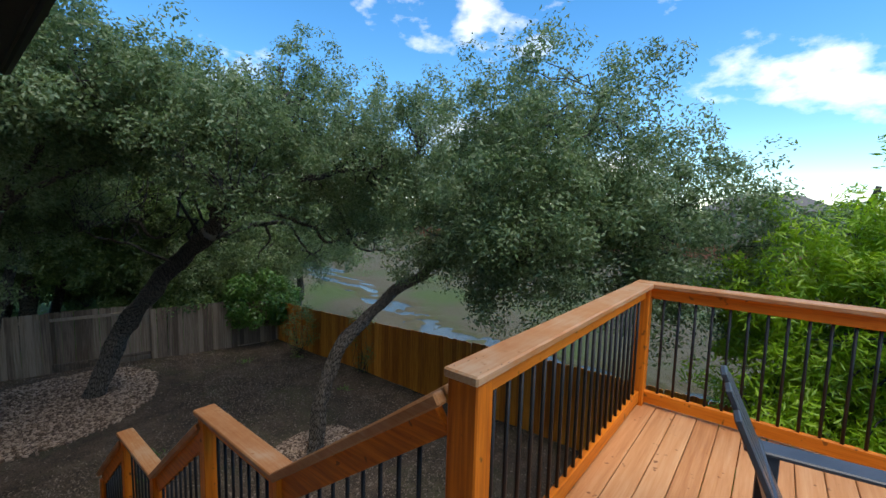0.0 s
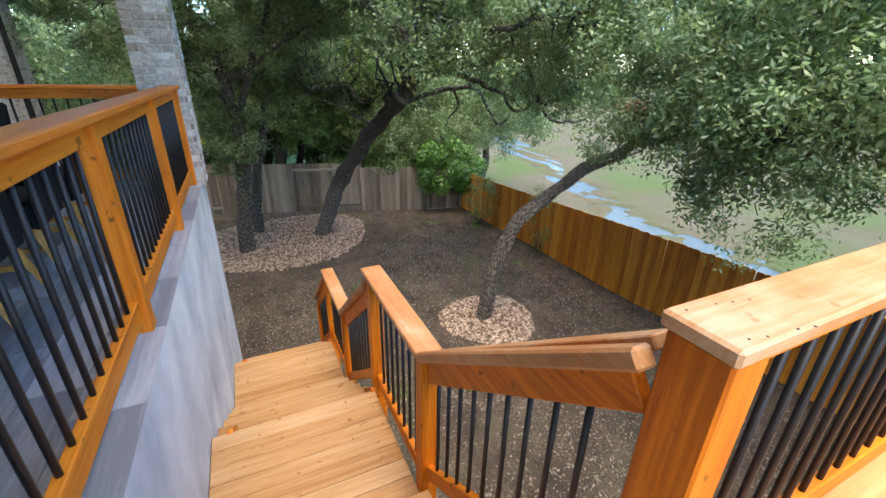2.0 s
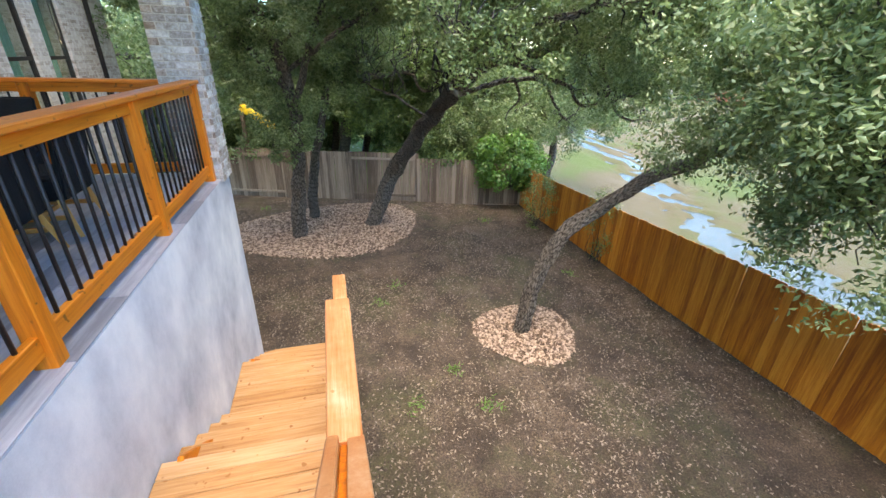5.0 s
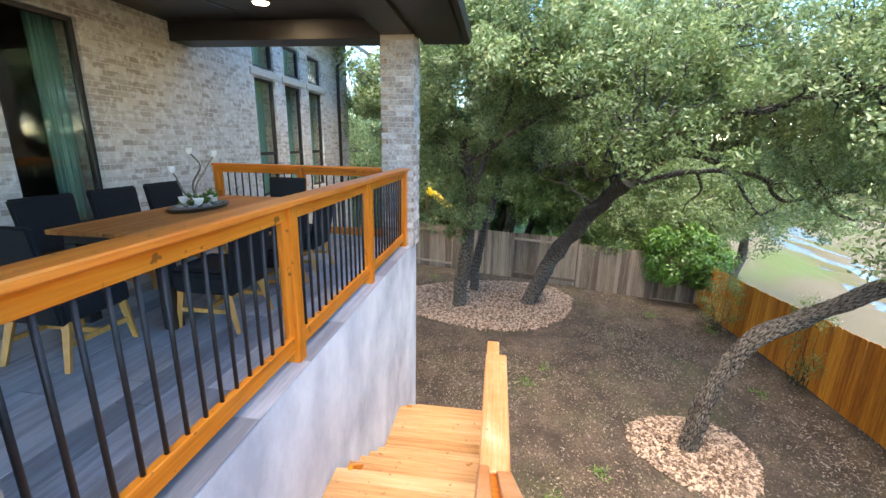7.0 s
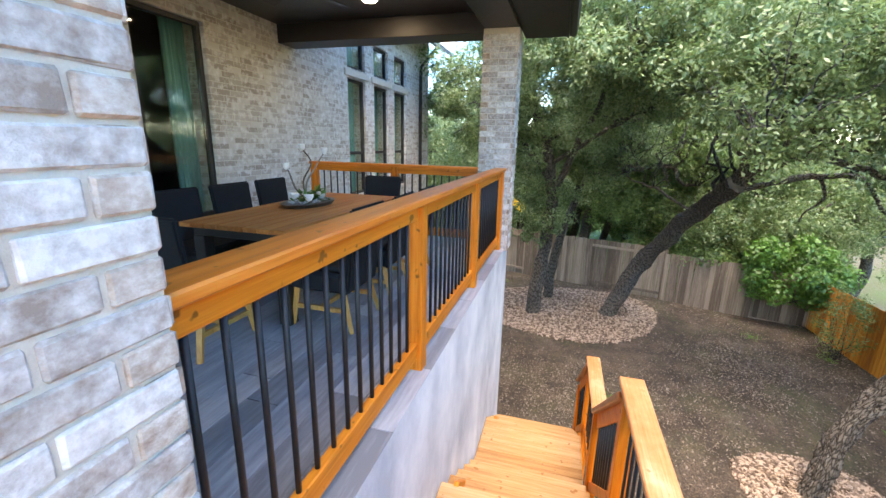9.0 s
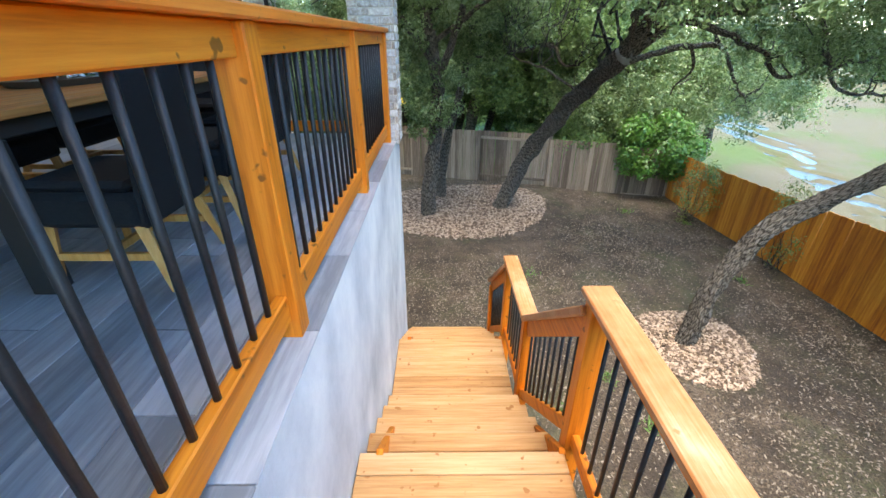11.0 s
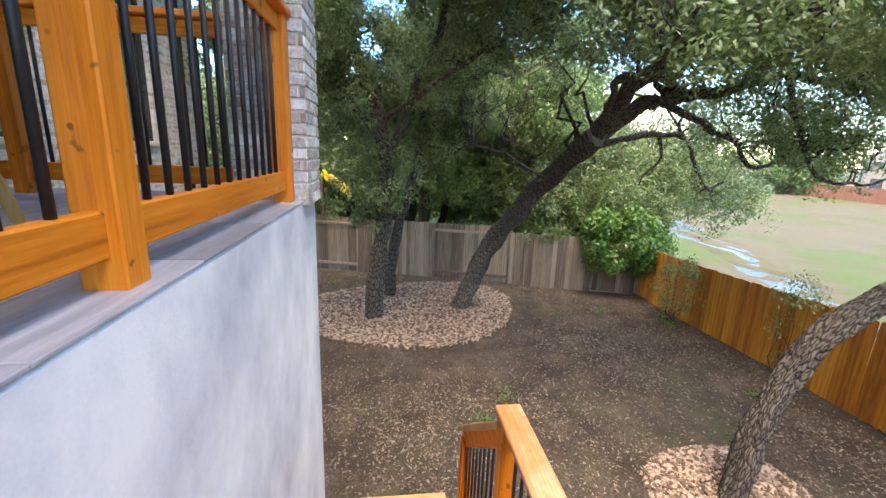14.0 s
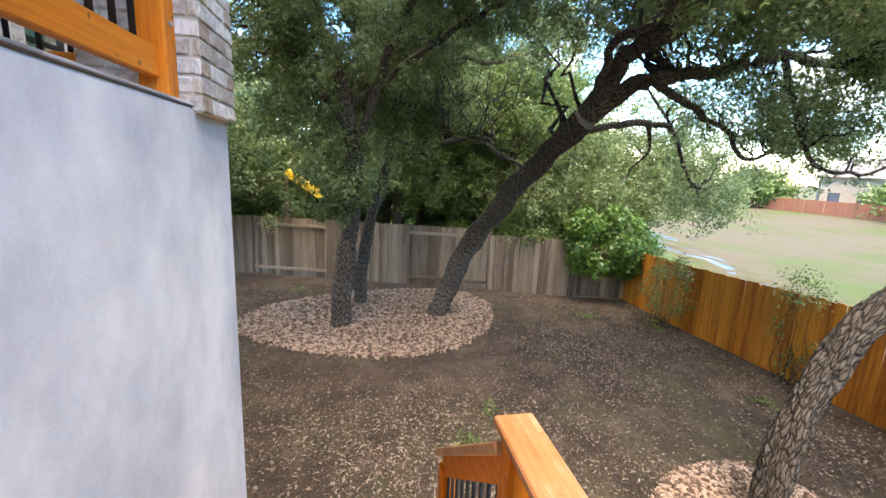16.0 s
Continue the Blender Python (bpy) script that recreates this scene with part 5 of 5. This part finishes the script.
# ---- patio furniture ----
def chair_parts(root):
    def tapered(bm, x0, x1, y, z0, z1, wtop, lean, t):
        v = []
        for z, hw, yy in ((z0, x1, y), (z1, wtop, y - lean)):
            v += [bm.verts.new((-hw, yy - t, z)), bm.verts.new((hw, yy - t, z)), bm.verts.new((hw, yy, z)), bm.verts.new((-hw, yy, z))]
        for f in ((3, 2, 1, 0), (4, 5, 6, 7), (0, 1, 5, 4), (1, 2, 6, 5), (2, 3, 7, 6), (3, 0, 4, 7)):
            bm.faces.new([v[i] for i in f])
        bmesh.ops.bevel(bm, geom=bm.edges[:], offset=0.015, segments=2, affect="EDGES")
        return bm
    part("seat", box(-0.235, 0.235, -0.24, 0.24, 0.29, 0.44, 0.025), WICKER, root)
    part("cushion", box(-0.22, 0.22, -0.2, 0.23, 0.441, 0.485, 0.02), WICKER, root)
    part("backrest", tapered(bmesh.new(), 0, 0.23, -0.2, 0.29, 0.92, 0.255, 0.09, 0.045), WICKER, root, "black woven wicker backrest")
    for sx in (-1, 1):
        part("leg", tube([(sx * 0.235, -0.27, 0), (sx * 0.2, -0.19, 0.30)], [0.02, 0.03], 4), TEAK_LEG, root)
        part("leg", tube([(sx * 0.22, 0.23, 0), (sx * 0.2, 0.19, 0.30)], [0.02, 0.03], 4), TEAK_LEG, root)
        part("stretcher", box(sx * 0.21 - 0.012, sx * 0.21 + 0.012, -0.21, 0.2, 0.14, 0.175, 0.003), TEAK_LEG, root)
    part("stretcher", box(-0.2, 0.2, -0.012, 0.012, 0.14, 0.175, 0.003), TEAK_LEG, root)


first = thing("dining_chair", (0, 0, 0), "black wicker dining chair with splayed teak legs", "chair", "chairs round the patio table")
chair_parts(first)
seats = [(-3.26, -1.03, 180), (-3.95, -1.03, 180), (-4.62, -1.03, 180), (-3.36, -2.33, 0), (-4.0, -2.33, 0), (-4.63, -2.33, 0), (-2.63, -1.68, 90), (-5.36, -1.68, -90)]
first.matrix_basis = pose(seats[0][0], seats[0][1], PZ, 0, 0, seats[0][2])
for x, y, r in seats[1:]:
    copy_thing(first, pose(x, y, PZ, 0, 0, r + random.uniform(-3, 3)))

table = thing("patio_table", (-3.97, -1.67, PZ), "long slatted teak patio table on black legs", "table")
for i in range(8):
    y0 = -2.12 + 0.115 * i
    part("slat", box(-5.0, -2.92, y0 + 0.002, y0 + 0.113, PZ + 0.715, PZ + 0.75, 0.004), TEAK, table)
part("apron", box(-4.93, -2.99, -2.06, -1.26, PZ + 0.64, PZ + 0.714, 0.005), DARK_PAINT, table)
for x in (-4.88, -3.04):
    for y in (-2.02, -1.30):
        part("leg", box(x - 0.05, x + 0.05, y - 0.05, y + 0.05, PZ, PZ + 0.64, 0.006), DARK_PAINT, table, "black square leg")

TZ = PZ + 0.75
tray = thing("tray", (-4.05, -1.75, TZ), "oval dark wooden tray on the table", "tray")
bm = bmesh.new()
bmesh.ops.create_cone(bm, cap_ends=True, segments=40, radius1=0.5, radius2=0.56, depth=0.035, matrix=Matrix.Translation((-4.05, -1.75, TZ + 0.0185)) @ Matrix.Diagonal((0.62, 0.36, 1, 1)))
part("dish", bm, DARK_WOOD, tray)
bm = bmesh.new()
rng = random.Random(8)
for _ in range(60):
    a, r = rng.uniform(0, 6.28), rng.uniform(0, 0.85) ** 0.5
    p = (-4.05 + 0.27 * r * math.cos(a), -1.75 + 0.15 * r * math.sin(a), TZ + 0.045)
    bmesh.ops.create_icosphere(bm, subdivisions=1, radius=0.018, matrix=Matrix.Translation(p) @ Matrix.Diagonal((rng.uniform(0.7, 1.4), rng.uniform(0.7, 1.4), 0.6, 1)))
pebbles = part("pebbles", bm, GREY_STONE, None, "", True)
tagged(pebbles, "grey pebbles lying in the tray", "pebbles", kind="stuff")
spray = thing("flower_arrangement", (-4.05, -1.75, TZ + 0.03), "white magnolia blooms on bare grey twigs in the tray", "flowers")
tips = [((-4.05, -1.75), (-4.02, -1.78, TZ + 0.22), (-4.08, -1.72, TZ + 0.40), (-4.0, -1.76, TZ + 0.53)), ((-4.05, -1.75), (-3.98, -1.72, TZ + 0.20), (-4.05, -1.66, TZ + 0.36), (-4.12, -1.60, TZ + 0.50)), ((-4.05, -1.75), (-3.93, -1.8, TZ + 0.16), (-3.88, -1.82, TZ + 0.30), (-3.86, -1.84, TZ + 0.36))]
for a, b, c, d in tips:
    part("twig", tube(smooth_line([(*a, TZ + 0.03), b, c, d], 5), [0.009] * 10 + [0.007] * 6, 6), GREY_WOOD, spray, "", True)
    bm = bmesh.new()
    for i in range(7):
        t = i * 0.9
        bmesh.ops.create_icosphere(bm, subdivisions=2, radius=0.037, matrix=Matrix.Translation((d[0] + 0.010 * math.cos(t), d[1] + 0.010 * math.sin(t), d[2] + 0.015)) @ Matrix.Rotation(t, 4, "Z") @ Matrix.Rotation(0.5, 4, "Y") @ Matrix.Diagonal((0.35, 0.75, 1.0, 1)))
    part("bloom", bm, FLOWER, spray, "white closed bloom", True)
for x, y in ((-3.92, -1.66), (-4.16, -1.68), (-3.98, -1.86)):
    bm = bmesh.new()
    for i in range(9):
        t = i * 0.72
        bmesh.ops.create_icosphere(bm, subdivisions=2, radius=0.042, matrix=Matrix.Translation((x + 0.018 * math.cos(t), y + 0.018 * math.sin(t), TZ + 0.085)) @ Matrix.Rotation(t, 4, "Z") @ Matrix.Rotation(0.65, 4, "Y") @ Matrix.Diagonal((0.25, 0.8, 1.0, 1)))
    part("bloom", bm, FLOWER, spray, "open white bloom", True)
rng_l = np.random.default_rng(5)
link_mesh("leaf_tuft", leaves("leaf_tuft", [(-4.14, -1.7, TZ + 0.07), (-3.95, -1.74, TZ + 0.07), (-4.2, -1.78, TZ + 0.06)], 0.05, 90, 0.09, rng_l, 0.5), VINE_LEAF, spray, "green leaves")

# ceiling fan and recessed light
fan = thing("ceiling_fan", (-4.0, -1.75, 3.08), "dark bronze ceiling fan under the patio roof", "ceiling fan")
part("rod", tube([(-4.0, -1.75, 3.08), (-4.0, -1.75, 2.86)], [0.016, 0.016], 10), DARK_PAINT, fan, "", True)
part("motor", tube([(-4.0, -1.75, 2.87), (-4.0, -1.75, 2.85), (-4.0, -1.75, 2.77), (-4.0, -1.75, 2.75)], [0.06, 0.12, 0.12, 0.07], 20), DARK_PAINT, fan, "", True)
for i in range(5):
    m = Matrix.Translation((-4.0, -1.75, 2.80)) @ Matrix.Rotation(radians(72 * i + 20), 4, "Z") @ Matrix.Rotation(radians(10), 4, "X")
    part("blade", box(0.12, 0.62, -0.06, 0.06, -0.004, 0.004, 0.003, None, m), DARK_PAINT, fan)
lamp = thing("recessed_light", (-5.3, -1.66, 3.08), "round lit recessed ceiling light", "ceiling light")
part("trim_ring", tube([(-5.3, -1.66, 3.08), (-5.3, -1.66, 3.068)], [0.1, 0.095], 24), STUCCO, lamp)
part("lens", tube([(-5.3, -1.66, 3.0675), (-5.3, -1.66, 3.062)], [0.075, 0.07], 24), LIT, lamp, "glowing warm lens")


# ---- chair on the deck ----
def adirondack(at, turn):
    root = thing("adirondack_chair", (0, 0, 0), "dark blue-grey adirondack chair on the deck", "chair")
    for i, (y, top) in enumerate(((-0.21, 0.80), (-0.105, 0.87), (0.0, 0.90), (0.105, 0.87), (0.21, 0.80))):
        part("back_slat", beam((-0.02, y, 0.24), (-0.02 - 0.36 * top, y, 0.2 + top * 0.86), 0.095, 0.022, 0.004), SLATE_PAINT, root)
    part("back_brace", box(-0.2, -0.165, -0.26, 0.26, 0.56, 0.62, 0.004), SLATE_PAINT, root)
    for i in range(6):
        x = 0.03 + 0.095 * i
        z = 0.27 + 0.022 * i
        part("seat_slat", box(x - 0.045, x + 0.045, -0.27, 0.27, z, z + 0.022, 0.004), SLATE_PAINT, root)
    for y in (-0.28, 0.28):
        part("side_rail", beam((-0.2, y, 0.14), (0.58, y, 0.36), 0.022, 0.1, 0.004), SLATE_PAINT, root)
        part("front_leg", box(0.48, 0.57, y - 0.035 if y < 0 else y + 0.012, y - 0.012 if y < 0 else y + 0.035, 0, 0.54, 0.004), SLATE_PAINT, root)
        part("arm", box(-0.22, 0.62, y * 1.12 - 0.06, y * 1.12 + 0.06, 0.541, 0.563, 0.006), SLATE_PAINT, root)
        part("rear_leg", box(-0.17, -0.09, y - 0.012, y + 0.012, 0, 0.56, 0.004), SLATE_PAINT, root)
    root.matrix_basis = pose(*at, 0, 0, turn)
    return root


adirondack((0.2, 2.0, 0), 8)


# ---- brick columns, tiles, stones and litter ----
def brick_mesh(l, d, h, seed, material=BRICK):
    rng = random.Random(seed)
    bm = box(-l / 2, l / 2, -d / 2, d / 2, -h / 2, h / 2, 0.005)
    for v in bm.verts:
        v.co += Vector((rng.uniform(-1, 1), rng.uniform(-1, 1), rng.uniform(-1, 1))) * 0.0018
    mesh = bpy.data.meshes.new("brick")
    bm.to_mesh(mesh)
    bm.free()
    mesh.materials.append(material)
    return mesh


COURSE = 0.0705
BRICKS = [brick_mesh(0.194, 0.075, COURSE - 0.010, i) for i in range(5)]
HALF = [brick_mesh(0.098, 0.075, COURSE - 0.010, 10 + i, TAN_BRICK) for i in range(3)]


def brick_column(name, x0, x1, y0, y1, z0, z1, faces):
    """A mortar core with courses of bricks on the named faces."""
    root = thing(name, ((x0 + x1) / 2, (y0 + y1) / 2, z0), "square column of whitewashed grey and brown bricks", "column", kind="structure")
    c = 0.008
    part("core", box(x0 + c, x1 - c, y0 + c, y1 - c, z0, z1), MORTAR, root, "cream mortar")
    rng = random.Random(3)
    for k in range(int((z1 - z0) / COURSE)):
        z = z0 + COURSE * (k + 0.5)
        for f in faces:
            a0, a1 = (x0, x1) if f in "NS" else (y0, y1)
            a = a0 + (0.0 if k % 2 else -0.102)
            while a < a1 - 0.02:
                b0, b1 = max(a, a0), min(a + 0.204, a1)
                w = b1 - b0
                if w > 0.03:
                    mesh = rng.choice(BRICKS if w > 0.13 else HALF)
                    scale = (w - 0.010) / (0.194 if w > 0.13 else 0.098)
                    mid, jut = (b0 + b1) / 2, rng.uniform(-0.002, 0.003)
                    at = {"N": (mid, y1 - 0.0375 + jut, z), "S": (mid, y0 + 0.0375 - jut, z), "E": (x1 - 0.0375 + jut, mid, z), "W": (x0 + 0.0375 - jut, mid, z)}[f]
                    turn = {"N": 0, "S": 180, "E": 90, "W": 90}[f]
                    link_mesh("brick", mesh, None, root, "", pose(*at, 0, 0, turn) @ Matrix.Diagonal((scale, 1, 1, 1)))
                a += 0.204


brick_column("column_far", COL_X0, COL_X1 + 0.005, -0.475, -0.03, PZ - 0.03, 2.88, "NE")
brick_column("column_near", -1.085, -0.62, -0.50, -0.03, PZ - 0.03, 2.88, "NW")


def tile_mesh(l, w, h=0.008):
    bm = box(-l / 2, l / 2, -w / 2, w / 2, 0, h, 0.002)
    mesh = bpy.data.meshes.new("tile")
    bm.to_mesh(mesh)
    bm.free()
    mesh.materials.append(TILE)
    return mesh


rng = random.Random(9)
edge_tile = tile_mesh(0.598, 0.25, 0.010)
x = COL_X0 + 0.31
while x < 4.5:
    link_mesh("edge_tile", edge_tile, None, patio, "", Matrix.Translation((x, FACE - 0.119, PZ - 0.0055)))
    x += 0.602
tiles = {0.6: tile_mesh(0.597, 0.197), 1.2: tile_mesh(1.197, 0.197), 0.4: tile_mesh(0.397, 0.197)}
for r in range(15):
    y = FACE - 0.254 - 0.1 - 0.2 * r
    x = COL_X0 + 0.01
    first_len = (0.4, 1.2, 0.6)[r % 3]
    while x < -0.2:
        ln = first_len or 1.2
        first_len = 0
        link_mesh("tile", tiles[ln], None, patio, "", Matrix.Translation((x + ln / 2, y, PZ - 0.006)))
        x += ln
tagged(part("floor_rest", box(1.2, 4.55, WALL_Y + 0.01, FACE - 0.26, PZ - 0.0059, PZ, 0), TILE), "grey tiled patio floor", "floor", kind="structure")


def scatter(name, spots, size, flat, material, label, category, seed):
    """Loose bits lying on the ground, each an uneven little block."""
    rng = np.random.default_rng(seed)
    n = len(spots)
    base = np.array([(-1, -1, -1), (1, -1, -1), (1, 1, -1), (-1, 1, -1), (-1, -1, 1), (1, -1, 1), (1, 1, 1), (-1, 1, 1)], float) * 0.5
    quads = np.array([(3, 2, 1, 0), (4, 5, 6, 7), (0, 1, 5, 4), (1, 2, 6, 5), (2, 3, 7, 6), (3, 0, 4, 7)])
    s = size * rng.uniform(0.5, 1.3, (n, 1, 1)) * np.stack([np.ones(n), rng.uniform(0.4, 0.9, n), rng.uniform(0.6, 1.2, n) * flat], axis=1)[:, None, :]
    v = (base[None] * rng.uniform(0.65, 1.15, (n, 8, 1))) * s
    a = rng.uniform(0, 6.283, n)
    t = rng.normal(0, 0.28, n)
    v2 = v.copy()
    v2[:, :, 2] = v[:, :, 2] * np.cos(t)[:, None] + v[:, :, 0] * np.sin(t)[:, None]
    ca, sa = np.cos(a)[:, None], np.sin(a)[:, None]
    v3 = np.stack([v2[:, :, 0] * ca - v2[:, :, 1] * sa, v2[:, :, 0] * sa + v2[:, :, 1] * ca, v2[:, :, 2]], axis=2) + np.array(spots)[:, None, :]
    f = (quads[None] + np.arange(n)[:, None, None] * 8).reshape(-1, 4)
    ob = link_mesh(name, mesh_from(name, v3.reshape(-1, 3), f.tolist()), material)
    return tagged(ob, label, category, kind="stuff")


def bed_spots(cx, cy, rx, ry, n, seed, turn=0.0):
    rng = random.Random(seed)
    out = []
    while len(out) < n:
        a, r = rng.uniform(0, 6.283), rng.uniform(0, 1) ** 0.5
        r *= 1 + 0.06 * math.sin(3 * a + 1) + rng.gauss(0, 0.012)
        u, w = rx * r * math.cos(a), ry * r * math.sin(a)
        x, y = cx + u * math.cos(turn) - w * math.sin(turn), cy + u * math.sin(turn) + w * math.cos(turn)
        out.append((x, y, ground_height(x, y) + 0.012 + rng.uniform(0, 0.05) * (1 - r * r) + 0.01))
    return out


scatter("stone_bed", bed_spots(-7.0, 4.72, 0.98, 1.02, 5200, 1), 0.052, 0.5, CHIP, "ring of tan and pink stone chips round the oak", "stones", 1)
scatter("stone_bed", bed_spots(-13.4, 0.95, 2.1, 2.95, 21000, 2, 0.2), 0.064, 0.45, CHIP, "wide bed of tan stone chips round the oaks", "stones", 2)
rng = random.Random(12)
spots = []
while len(spots) < 70000:
    x, y = rng.uniform(-16.5, 1.0), rng.uniform(-3.6, 8.4)
    if x > -6.6 and y < 0:
        continue
    if noise.noise(Vector((x * 0.5, y * 0.5, 2.0))) + 0.35 > rng.uniform(-0.2, 1.0):
        spots.append((x, y, ground_height(x, y) + 0.012))
litter_rng = np.random.default_rng(3)
count = len(spots)
at, turn, ln = np.array(spots), litter_rng.uniform(0, 6.283, count), litter_rng.uniform(0.012, 0.034, count)[:, None]
ahead = np.stack([np.cos(turn), np.sin(turn), litter_rng.normal(0, 0.25, count)], axis=1) * ln
across = np.stack([-np.sin(turn), np.cos(turn), litter_rng.normal(0, 0.35, count)], axis=1) * ln * 0.42
fold = np.array((0, 0, 1.0)) * ln * litter_rng.uniform(-0.1, 0.45, count)[:, None]
flakes = np.stack([at - ahead, at - across + fold, at + ahead, at + across + fold], axis=1).reshape(-1, 3)
first_v = np.arange(count)[:, None] * 4
flake_faces = np.concatenate([first_v + np.array([[0, 1, 2]]), first_v + np.array([[0, 2, 3]])])
tagged(link_mesh("leaf_litter", mesh_from("leaf_litter", flakes, flake_faces.tolist()), LITTER), "dry fallen leaves scattered on the soil", "leaf litter", kind="stuff")
tuft_rng = np.random.default_rng(6)
for i in range(9):
    x, y = ((-8.6, 1.9), (-9.3, 2.4), (-6.2, 3.0), (-5.6, 2.2), (-9.0, 6.9), (-12.2, 7.4), (-5.3, 3.3), (-13.0, 6.0), (-15.6, -1.2))[i]
    z = ground_height(x, y)
    tuft = thing("weed", (x, y, z), "small green weed growing in bare soil", "weed", "weeds in the yard")
    link_mesh("foliage", leaves("foliage", [(x + tuft_rng.normal() * 0.08, y + tuft_rng.normal() * 0.08, z + 0.02) for _ in range(8)], 0.05, 60, 0.11, tuft_rng, 0.18), WEED_LEAF, tuft)
